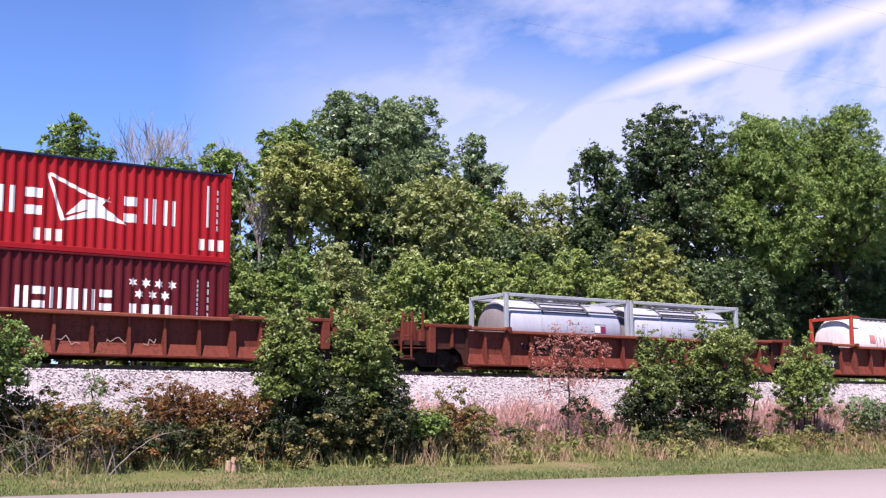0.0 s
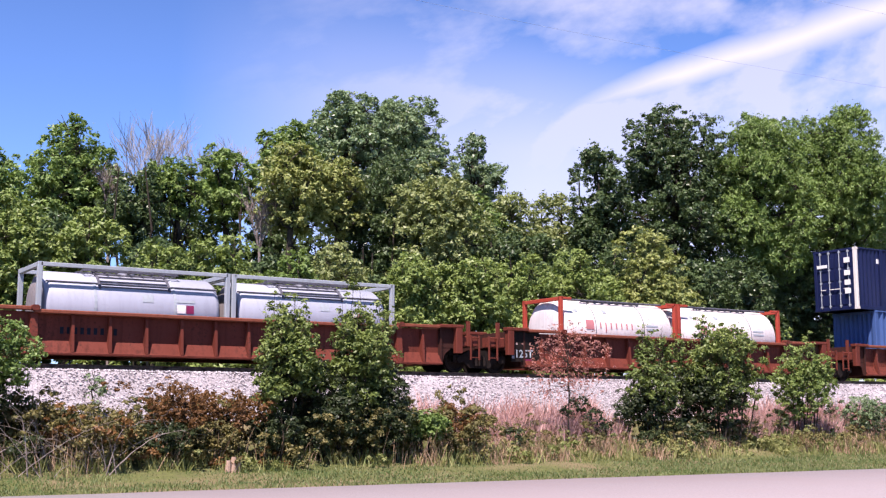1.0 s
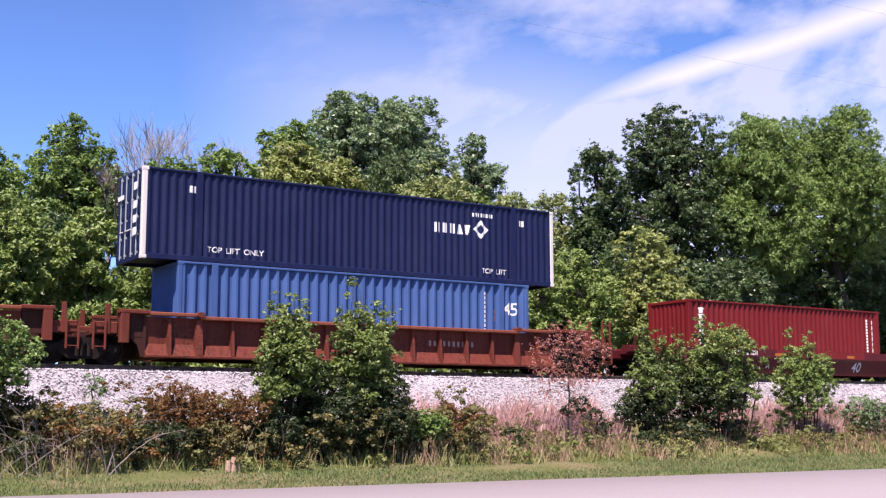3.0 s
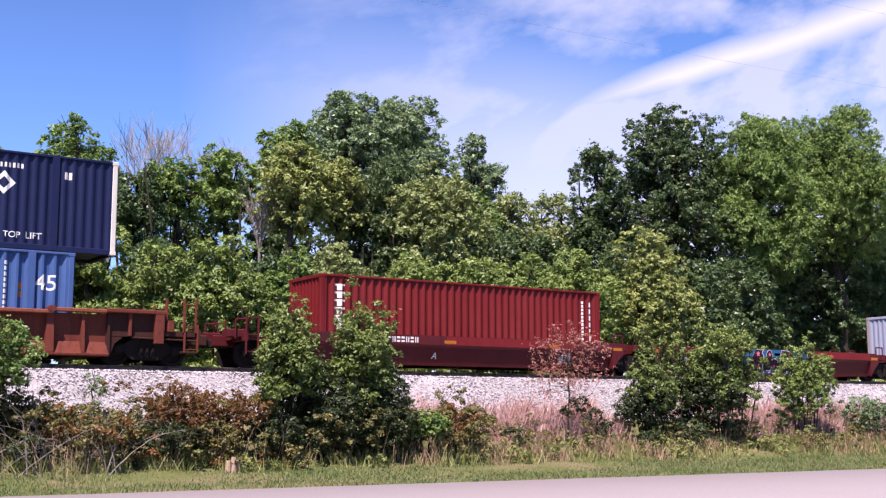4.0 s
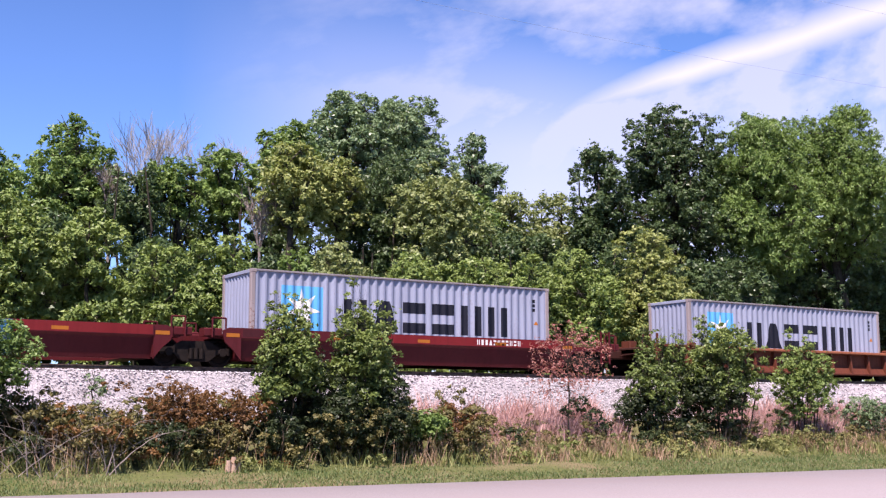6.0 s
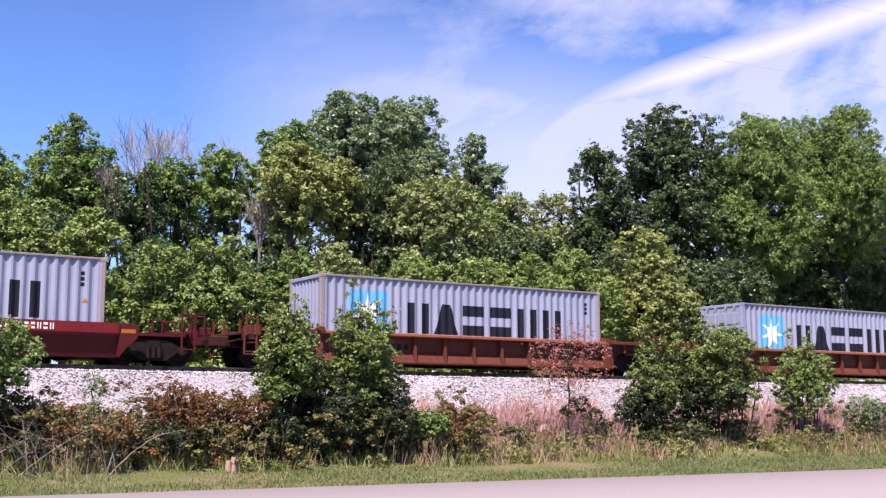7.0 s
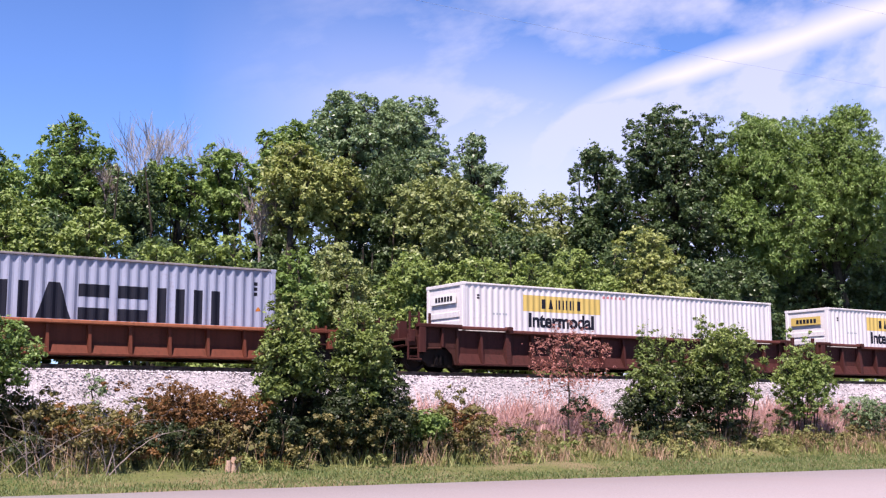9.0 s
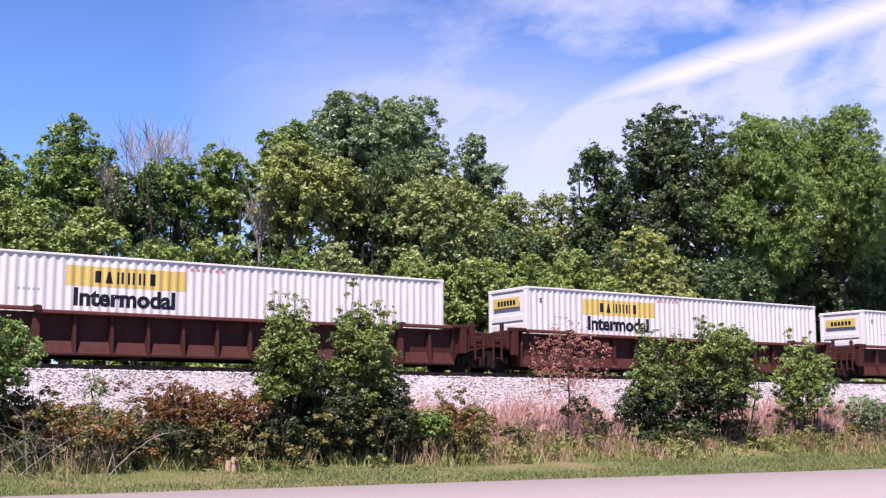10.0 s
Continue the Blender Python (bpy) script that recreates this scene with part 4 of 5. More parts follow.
    me.polygons.foreach_set("loop_start", np.arange(0, 5 * n, 5))
    me.polygons.foreach_set("loop_total", np.full(n, 5))
    me.update(calc_edges=True)
    me.materials.append(mat)
    return tagged(new(name, me), label, name.replace("_", " "), kind="stuff")


# ---------- ground, road, embankment ----------
def edge_y(x):
    """Far edge of the road."""
    return 24.85 - 0.075 * x


PROFILE = [(-400, -0.3), (-60, -0.15), (0, -0.05), (15, -0.03), (22, -0.02), (26, 0.05), (28, 0.22), (29.2, 0.45), (30.5, 0.72), (32.0, 0.98), (33.4, 1.80), (34.2, 2.35), (34.9, 2.86), (35.3, 2.89), (38.6, 2.89), (39.4, 2.5), (41, 2.2), (60, 2.2), (120, 2.4), (700, 4.0)]


def ground_z(y):
    return float(np.interp(y, [p[0] for p in PROFILE], [p[1] for p in PROFILE]))


def make_ground():
    ys = sorted(set([p[0] for p in PROFILE if p[0] <= 33 or p[0] >= 39] + [24, 25, 27, 31.2, 34, 36, 38, 40, 43, 46, 50]))
    xs = [-600, -250, -120, -60, -30] + [-20 + 2.0 * i for i in range(60)] + [110, 140, 200, 350, 800]
    rng = np.random.default_rng(3)
    v = []
    for x in xs:
        for y in ys:
            z = ground_z(y) - (0.12 if 33 < y < 39 else 0)
            if 26 < y < 33:
                z += 0.10 * noise.noise(Vector((x * 0.35, y * 0.5, 0)))
            v.append((x, y, z))
    n = len(ys)
    f = [(i * n + j, (i + 1) * n + j, (i + 1) * n + j + 1, i * n + j + 1) for i in range(len(xs) - 1) for j in range(n - 1)]
    tagged(new("ground", mesh_of("ground", v, f, MAT["soil"], True)), "rough weedy earth with patches of dry soil", "ground", kind="structure")
    # road, a slab with a ragged edge
    v, f = [], []
    xs = [-300, -100, -40] + [-30 + 0.5 * i for i in range(200)] + [90, 150, 300]
    for x in xs:
        e = edge_y(x) + 0.10 * noise.noise(Vector((x * 0.6, 0, 0))) + 0.06 * noise.noise(Vector((x * 2.3, 4, 0)))
        for y, z in ((e - 15.0, 0.0), (e - 7.5, 0.06), (e, 0.03), (e + 0.06, -0.06)):
            v.append((x, y, z + 0.01))
    f = [(i * 4 + j, (i + 1) * 4 + j, (i + 1) * 4 + j + 1, i * 4 + j + 1) for i in range(len(xs) - 1) for j in range(3)]
    tagged(new("road", mesh_of("road", v, f, MAT["asphalt"], True)), "pale sun-bleached asphalt road with a ragged edge", "road", kind="structure")
    # ballast shoulder
    v = []
    ys = [32.2, 32.9, 33.4, 33.8, 34.2, 34.6, 34.9, 35.15, 36, 37.8, 38.6, 39.3]
    xs = [-400, -200, -100, -50] + [-20 + 0.6 * i for i in range(170)] + [110, 160, 300, 600]
    for x in xs:
        for y in ys:
            z = ground_z(y) + 0.05 * noise.noise(Vector((x * 0.8, y * 0.8, 2))) + 0.03 * noise.noise(Vector((x * 3, y * 3, 5)))
            v.append((x, y, z + (0.02 if y > 32.5 else -0.2)))
    n = len(ys)
    f = [(i * n + j, (i + 1) * n + j, (i + 1) * n + j + 1, i * n + j + 1) for i in range(len(xs) - 1) for j in range(n - 1)]
    tagged(new("ballast_bank", mesh_of("ballast_bank", v, f, MAT["ballast"], True)), "bank of pale crushed stone under the railway track", "embankment", kind="structure")
    # loose stones on the bank
    m = 26000
    x = rng.uniform(3, 56, m)
    y = rng.uniform(32.6, 35.5, m)
    r = rng.uniform(0.02, 0.048, m)
    z = np.interp(y, [p[0] for p in PROFILE], [p[1] for p in PROFILE]) + 0.03 + rng.uniform(-0.01, 0.03, m)
    octa = np.array([(1, 0, 0), (0, 1, 0), (-1, 0, 0), (0, -1, 0), (0, 0, 0.8), (0, 0, -0.8)])
    jit = 1 + 0.35 * rng.normal(size=(m, 6, 1)) * 0.6
    ang = rng.uniform(0, 6.28, m)
    ca, sa = np.cos(ang), np.sin(ang)
    o = octa[None] * jit
    vx = o[:, :, 0] * ca[:, None] - o[:, :, 1] * sa[:, None]
    vy = o[:, :, 0] * sa[:, None] + o[:, :, 1] * ca[:, None]
    v = np.stack([x[:, None] + vx * r[:, None], y[:, None] + vy * r[:, None], z[:, None] + o[:, :, 2] * r[:, None]], 2).reshape(-1, 3)
    tri = np.array([(0, 1, 4), (1, 2, 4), (2, 3, 4), (3, 0, 4), (1, 0, 5), (2, 1, 5), (3, 2, 5), (0, 3, 5)])
    f = (tri[None] + 6 * np.arange(m)[:, None, None]).reshape(-1, 3)
    tagged(new("ballast_stones", mesh_of("ballast_stones", v.tolist(), f.tolist(), MAT["stone"])), "loose pale grey and pinkish crushed stones", "gravel", kind="stuff")


def make_track():
    t = thing("railway_track", "single railway track on dark timber ties in pale ballast", "railway track")
    t["kind"] = "structure"
    t.matrix_basis = pose(0, TRACK_Y, 0)
    prof = [(-0.07, -0.18), (0.07, -0.18), (0.07, -0.165), (0.012, -0.15), (0.012, -0.045), (0.037, -0.035), (0.037, 0.0), (-0.037, 0.0), (-0.037, -0.035), (-0.012, -0.045), (-0.012, -0.15), (-0.07, -0.165)]
    for s in (-1, 1):
        n = len(prof)
        v = [(x, s * 0.755 + y, RAIL_Z + z) for x in (-400, 600) for y, z in prof]
        part("rail", Shape().add(v, [(i, (i + 1) % n, n + (i + 1) % n, n + i) for i in range(n)]), MAT["rail"], t)
    me = Shape().bev(-0.115, 0.115, -1.3, 1.3, -0.16, 0.0, 0.02).mesh("tie", MAT["tie"])
    rng = np.random.default_rng(8)
    for i in range(110):
        part("tie", me, None, t, at=pose(0.5 + i * 0.52, rng.normal() * 0.03, RAIL_Z - 0.175, 0, 0, rng.normal() * 0.6))


make_ground()
make_track()

# ---------- woods behind the railway ----------
WOODS = "trees behind the railway"
BACK_Z = 2.2


def make_woods():
    def big(label, x, y, top, radius, low, leaf, size, seed, lobes=24, lobe_size=0.38, **more):
        tree("tree", label, x, y, BACK_Z, top, radius, low, leaf, 0, size, seed, lobes, group=WOODS, lobe_size=lobe_size, **more)

    big("dark green broadleaf tree", 11.2, 54, 13.3, 2.26, 5.5, "leaf_a", 0.1, 12)
    big("tall round-crowned green tree", 15.6, 58, 16.5, 2.8, 8.17, "leaf_a", 0.1, 211, 30)
    bare_tree("pale leafless tree with fine upright twigs", 20.9, 62, BACK_Z, 18.2, 2.1, 12.6, 13)
    bare_tree("pale leafless tree with fine upright twigs", 24.4, 64, BACK_Z, 18.5, 1.5, 14.2, 14, twig=0.009, limbs=4)
    bare_tree("pale leafless tree with fine upright twigs", 26.7, 64, BACK_Z, 18.1, 1.3, 14.4, 29, twig=0.009, limbs=4)
    bare_tree("half-dead brownish tree without leaves", 17.1, 56, BACK_Z, 14.0, 1.1, 11.0, 30, "dead_wood", 0.011, 6)
    bare_tree("half-dead brownish tree without leaves", 23.9, 54, BACK_Z, 12.9, 1.3, 9.8, 24, "dead_wood", 0.011, 6)
    big("mid green tree with layered boughs", 20.1, 56, 14.65, 1.75, 10.4, "leaf_a", 0.1, 15, 18)
    big("dense green tree behind the young trees", 17.9, 55, 13.45, 1.69, 8.11, "leaf_b", 0.1, 120, 18)
    big("mid green tree with layered boughs", 23.3, 57, 15.45, 1.98, 10.3, "leaf_a", 0.1, 16, 20)
    big("green tree beside a tall cottonwood", 28.0, 60, 18.45, 2.2, 10.79, "leaf_a", 0.1, 17, 22)
    big("tall spreading cottonwood with silvery green leaves", 33.0, 62, 21.75, 2.9, 12.5, "leaf_f", 0.1, 18, 24, 0.36)
    big("tall spreading cottonwood with silvery green leaves", 37.2, 62.5, 21.65, 3.5, 12.06, "leaf_f", 0.1, 118, 26, 0.36)
    big("slender silvery green tree with open crown", 42.3, 62, 19.55, 2.1, 11.79, "leaf_f", 0.1, 21, 18, 0.34, cover=2.3)
    big("yellow-green tree with fresh spring leaves", 25.2, 53, 15.55, 1.81, 9.4, "leaf_c", 0.1, 19, 22)
    big("yellow-green tree with fresh spring leaves", 28.0, 53.5, 14.95, 1.98, 9.9, "leaf_c", 0.1, 119, 22)
    big("dark feathery green tree", 31.0, 54, 15.55, 2.49, 6.59, "leaf_b", 0.1, 20, 26, slim=0.35, droop=0.5)
    big("olive green tree with small leaves", 31.9, 50, 14.25, 2.82, 5.5, "leaf_e", 0.1, 22, 28)
    big("light green tree in spring leaf", 41.4, 57, 15.35, 2.6, 5.5, "leaf_e", 0.1, 23, 26)
    big("mid green tree in full leaf", 37.6, 56, 14.55, 2.71, 5.5, "leaf_a", 0.1, 123, 26)
    big("light green tree in spring leaf", 45.8, 58, 16.15, 2.6, 5.5, "leaf_e", 0.1, 124, 26)
    big("big dark glossy-leaved tree", 51.4, 53, 21.25, 4.63, 5.5, "leaf_b", 0.1, 25, 46, 0.30)
    big("dark glossy-leaved tree with open top", 46.0, 54, 18.6, 2.26, 6.26, "leaf_b", 0.1, 128, 26, 0.36)
    big("broad green tree with drooping feathery boughs", 54.8, 49.5, 20.35, 3.95, 8.0, "leaf_a", 0.088, 26, 40, 0.36, squash=0.6, slim=0.38, droop=0.6, flat=0.5, clump=3.2)
    big("broad green tree with drooping feathery boughs", 61.6, 49.5, 21.75, 4.3, 9.4, "leaf_a", 0.088, 126, 40, 0.36, squash=0.6, slim=0.38, droop=0.6, flat=0.5, clump=3.2)
    big("broad green tree with drooping feathery boughs", 73.5, 52, 20.55, 4.07, 5.5, "leaf_b", 0.1, 27, 32, 0.30)
    big("dark tree at the wood's edge", 76.0, 51, 15.55, 5.65, 4.0, "leaf_b", 0.1, 28, 28)
    # these trees' dark leaf colour stands for shade deep in the wood
    big("open tree deep in the wood, shade painted dark", 22.3, 60, 12.6, 2.3, 6.5, "leaf_b", 0.1, 130, 24, 0.34, cover=1.5)
    big("open tree deep in the wood, shade painted dark", 26.8, 59, 12.6, 2.6, 6.5, "leaf_b", 0.1, 131, 26, 0.34, cover=2.2)
    big("open tree deep in the wood, shade painted dark", 29.8, 58, 12.4, 2.3, 6.5, "leaf_b", 0.1, 132, 24, 0.34, cover=1.7)
    rows = [  # x, y, top, radius, crown's foot, leaf, seed
        (7.2, 46.5, 9.5, 1.6, 3.2, "leaf_d", 33), (10.3, 46, 9.7, 1.65, 3.2, "leaf_d", 31), (13.2, 46, 9.9, 1.6, 3.2, "leaf_d", 32), (3.0, 47, 9.5, 2.4, 3.0, "leaf_a", 47),
        (15.7, 44.5, 8.4, 1.35, 2.8, "leaf_d", 34), (18.4, 45, 9.0, 1.6, 2.8, "leaf_d", 35), (21.5, 45, 8.4, 1.35, 2.8, "leaf_a", 36),
        (24.2, 46, 9.3, 1.75, 3.0, "leaf_e", 37), (26.9, 44.5, 8.7, 1.7, 2.8, "leaf_d", 38), (30.2, 44.5, 9.1, 1.8, 2.8, "leaf_d", 39),
        (33.9, 46, 9.6, 2.0, 3.0, "leaf_d", 40), (37.4, 45.5, 9.9, 2.0, 2.8, "leaf_d", 41), (41.4, 45, 11.0, 2.15, 2.8, "leaf_c", 42),
        # leaf_b from here on: canopy shade put into the dark leaf colour
        (46.0, 46, 9.6, 2.2, 2.8, "leaf_b", 43), (50.6, 48, 10.6, 2.6, 2.8, "leaf_b", 48), (54.5, 51, 10.6, 3.0, 3.0, "leaf_b", 44), (61.5, 52, 13.5, 3.7, 3.0, "leaf_b", 45),
        (68.5, 52, 14.0, 3.9, 3.0, "leaf_b", 46),
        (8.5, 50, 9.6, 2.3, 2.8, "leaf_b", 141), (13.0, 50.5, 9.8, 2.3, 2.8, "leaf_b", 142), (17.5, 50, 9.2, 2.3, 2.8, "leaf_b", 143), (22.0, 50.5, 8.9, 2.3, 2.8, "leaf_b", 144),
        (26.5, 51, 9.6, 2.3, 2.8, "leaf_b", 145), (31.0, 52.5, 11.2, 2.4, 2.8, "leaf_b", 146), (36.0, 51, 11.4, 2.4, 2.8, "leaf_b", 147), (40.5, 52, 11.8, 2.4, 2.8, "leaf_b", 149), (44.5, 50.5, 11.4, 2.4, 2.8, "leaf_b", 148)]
    for x, y, top, r, low, leaf, seed in rows:
        word = {"leaf_a": "mid green", "leaf_b": "shade-painted dark green", "leaf_c": "yellow-green", "leaf_d": "bright green", "leaf_e": "olive green"}[leaf]
        tree("young_tree", "leafy %s young tree beside the railway" % word, x, y, BACK_Z, top + 0.15, r * 1.15, low, leaf, 0, 0.125 if leaf == "leaf_b" else 0.092, seed, 20, group="young trees beside the railway", stems=2, lobe_size=0.40)
    # scrub along the far side of the track and the shaded wood further back
    rng = np.random.default_rng(5)
    lob = [(rng.uniform(2, 66), rng.uniform(42.2, 44), 2.2 + rng.uniform(0.3, 1.2), 0.9, 0.8, rng.uniform(0.6, 1.2)) for _ in range(130)]
    tagged(new("scrub", leaf_mesh("scrub", lob, 22000, 0.10, MAT["leaf_d"], 51)), "bright green scrub along the far side of the track", "scrub", kind="stuff")
    # wood further back: its inner shade is put into the dark leaf colour
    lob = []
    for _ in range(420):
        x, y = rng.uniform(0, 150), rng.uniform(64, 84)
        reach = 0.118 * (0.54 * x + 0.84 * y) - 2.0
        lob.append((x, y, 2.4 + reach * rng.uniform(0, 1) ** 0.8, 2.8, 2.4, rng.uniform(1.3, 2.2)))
    tagged(new("far_wood", leaf_mesh("far_wood", lob, 60000, 0.36, MAT["leaf_far"], 52)), "depth of the wood behind the first trees, shade painted dark", "wood", kind="stuff")
    s = Shape()
    for i in range(60):
        x, y = rng.uniform(2, 80), rng.uniform(50, 66)
        limb(s, (x, y, 2.0), (x + rng.normal() * 0.8, y, rng.uniform(8, 13)), 0.11, 0.03, rng, 0.05, 4, 5)
    tagged(new("far_trunks", s.mesh("far_trunks", MAT["bark"])), "dark slender trunks in the shade of the wood", "trunks", kind="stuff")


# ---------- bushes between road and railway ----------
def bush(label, x, y, top, radius, leaf, count, size, seed, low=None, stems=5, lobes=14, squash=1.0, lobe_size=0.42, shell=0.45, bark="bark", per=26, clump=2.5):
    g = ground_z(y)
    return tree("bush", label, x, y, g, top, radius * 1.3, g + 0.15 if low is None else low, leaf, int(count * 1.28), size * 0.86, seed, lobes, squash, bark, "bushes beside the road", lobe_size, stems, shell, "bush", 0.03, per=per, clump=clump)


def make_bushes():
    # leaf_dark bushes carry the thicket's inner and lower shade in their leaf colour
    bush("dark green bush with bare grey twigs below", 6.2, 29.2, 3.9, 0.95, "leaf_a", 8000, 0.058, 61, 1.9, lobes=20, lobe_size=0.34)
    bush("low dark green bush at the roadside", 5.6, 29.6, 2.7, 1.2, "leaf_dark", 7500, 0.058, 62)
    bush("low dark green bush at the roadside", 7.2, 29.5, 2.3, 0.8, "leaf_scrub", 4800, 0.048, 60)
    bush("russet-leaved bush beside the road", 10.9, 29.2, 2.45, 0.95, "leaf_brown", 6500, 0.042, 63, 1.0, lobes=18, lobe_size=0.32)
    bush("russet-leaved bush beside the road", 12.3, 29.3, 2.35, 0.85, "leaf_brown", 5600, 0.042, 64, 0.9, lobes=18, lobe_size=0.32)
    bush("low green and russet weed bush", 9.0, 28.8, 1.75, 0.85, "leaf_scrub", 4800, 0.044, 65, lobes=18, lobe_size=0.34)
    bush("low dark green bush at the roadside", 10.3, 28.9, 1.5, 0.8, "leaf_dark", 4200, 0.048, 59)
    bush("low green and russet weed bush", 11.6, 28.8, 1.45, 0.75, "leaf_scrub", 4200, 0.044, 58, lobes=18, lobe_size=0.34)
    bush("tall leafy green bush with upright shoots", 13.8, 29.2, 4.5, 0.88, "leaf_bush", 7200, 0.068, 66, 1.3, lobes=17, lobe_size=0.30)
    bush("tall leafy green bush with upright shoots", 16.0, 29.2, 4.75, 0.84, "leaf_bush", 7600, 0.068, 67, 1.3, lobes=17, lobe_size=0.30)
    bush("dense bush core with inner shade painted dark green", 14.6, 29.9, 3.5, 1.2, "leaf_dark", 11000, 0.064, 68, lobes=20, lobe_size=0.36)
    bush("dense bush core with inner shade painted dark green", 16.9, 29.4, 3.1, 0.85, "leaf_dark", 8000, 0.064, 69, lobes=20, lobe_size=0.36)
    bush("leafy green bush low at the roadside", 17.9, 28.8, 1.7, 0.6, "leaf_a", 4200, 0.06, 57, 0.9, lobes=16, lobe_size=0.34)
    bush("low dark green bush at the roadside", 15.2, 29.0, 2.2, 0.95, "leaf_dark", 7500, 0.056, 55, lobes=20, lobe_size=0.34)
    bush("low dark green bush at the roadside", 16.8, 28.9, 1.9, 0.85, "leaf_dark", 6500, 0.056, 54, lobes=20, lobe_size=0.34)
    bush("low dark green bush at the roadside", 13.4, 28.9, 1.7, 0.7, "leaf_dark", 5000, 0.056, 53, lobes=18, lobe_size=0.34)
    bush("small russet bush below the gravel", 19.5, 29.6, 2.05, 0.75, "leaf_brown", 4200, 0.044, 70, lobes=18, lobe_size=0.32)
    bush("thin sapling with dry pink leaves", 24.2, 30.2, 4.75, 1.2, "leaf_red", 2700, 0.042, 71, 1.7, 1, 30, 1.0, 0.28, per=7, clump=3.0)
    bush("broad leafy green bush with upright shoots", 27.7, 29.8, 4.0, 0.95, "leaf_bush", 4200, 0.066, 72, 1.3, lobes=16, lobe_size=0.32)
    bush("broad leafy green bush with upright shoots", 30.7, 29.7, 4.8, 1.3, "leaf_bush", 10500, 0.068, 73, 1.4, lobes=20, lobe_size=0.32)
    bush("dense bush core with inner shade painted dark green", 30.4, 30.3, 3.4, 1.45, "leaf_dark", 13000, 0.064, 74, lobes=20, lobe_size=0.36)
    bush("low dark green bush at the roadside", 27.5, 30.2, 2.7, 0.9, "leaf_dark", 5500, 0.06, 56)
    bush("bright green bush in full leaf", 35.3, 30.2, 4.3, 0.95, "leaf_d", 9500, 0.062, 75, 0.9, lobes=22, lobe_size=0.32)
    bush("greyish green weed bush beside the road", 39.2, 30.4, 2.3, 1.0, "leaf_f", 3200, 0.055, 76)
    bush("thin leafy sapling on the gravel bank", 9.6, 32.6, 3.1, 0.35, "leaf_f", 300, 0.055, 77, 1.6, 1, 8)
    shoots = [(13.6, 29.6, 5.25), (14.4, 29.7, 4.9), (16.0, 29.6, 5.45), (16.8, 29.5, 5.1), (27.6, 30.2, 5.0), (30.2, 30.2, 5.5), (30.9, 30.1, 5.3), (29.2, 30.3, 4.8), (14.1, 29.4, 5.0), (15.6, 29.5, 5.0), (16.3, 29.7, 5.5), (17.1, 29.6, 4.7), (31.6, 30.2, 4.9), (28.2, 30.0, 4.9), (35.0, 30.4, 4.8), (36.0, 30.4, 4.9)]
    for i, (x, y, top) in enumerate(shoots):
        bush("upright leafy shoot above a bush", x, y, top, 0.36, "leaf_bush" if x < 32 else "leaf_d", 620, 0.062, 80 + i, 2.2, 1, 9, 1.6, 0.5)
    # bare fallen twigs by the dark bush
    rng = np.random.default_rng(9)
    s = Shape()
    for i in range(44):
        x, y = rng.uniform(5.0, 9.2), rng.uniform(27.7, 28.7)
        a, ln, sag = rng.uniform(-1.0, 1.0), rng.uniform(0.6, 2.7), rng.uniform(0.1, 0.7)
        r0 = rng.uniform(0.006, 0.013) if i % 9 else 0.017
        last = Vector((x, y, ground_z(y)))
        for k in range(1, 13):
            f = k / 12
            q = Vector((x + math.sin(a) * ln * f * (1 + sag * f), y + rng.normal() * 0.012, ground_z(y) + math.cos(a) * ln * f * (1 - sag * f * f) + rng.normal() * 0.008))
            s.tube(last, q, r0 * (1.05 - 0.75 * (f - 1 / 12)), r0 * (1.05 - 0.75 * f), 5, caps=False)
            if k in (5, 8, 10):
                w = rng.uniform(-1.6, 1.6)
                limb(s, q, q + Vector((math.sin(w), 0.1, abs(math.cos(w)))) * rng.uniform(0.15, 0.45), r0 * 0.45, 0.002, rng, 0.1, 3, 4)
            last = q
    tagged(new("bare_twigs", s.mesh("bare_twigs", MAT["dead_wood"])), "pale bare twigs tangled at the foot of the bushes", "twigs", kind="stuff")


def scatter(n, x0, x1, y0, y1, seed, keep=None, tuft=0, spread=0.12):
    """Spots on the ground; with tuft, gathered round that many fewer tussocks."""
    rng = np.random.default_rng(seed)
    xs, ys = rng.uniform(x0, x1, n), rng.uniform(y0, y1, n)
    if tuft:
        k = rng.integers(0, max(1, n // tuft), n)
        xs, ys = xs[k] + rng.normal(size=n) * spread, ys[k] + rng.normal(size=n) * spread
    return [(x, y, ground_z(y) - 0.02) for x, y in zip(xs, ys) if keep is None or keep(x, y)]


def make_grass():
    blades("verge_grass", "short yellowish green grass on the road verge", scatter(62000, 3, 44, 21.8, 28.4, 91, lambda x, y: y > edge_y(x) + 0.25 * noise.noise(Vector((x * 0.7, 1, 0))) + 0.15), 0.08, 0.012, MAT["grass"], 92)
    blades("tall_grass", "tall green grass in tussocks", scatter(9000, 4, 50, 27.8, 30.2, 93, None, 30, 0.2), 0.36, 0.014, MAT["weed"], 94)
    blades("dry_weeds", "dead straw-coloured weed stalks in tussocks", scatter(7500, 4, 50, 28.0, 30.8, 95, lambda x, y: x > 17 or noise.noise(Vector((x * 0.4, y * 0.4, 9))) > 0.2, 45, 0.22), 0.42, 0.012, MAT["dry"], 96)
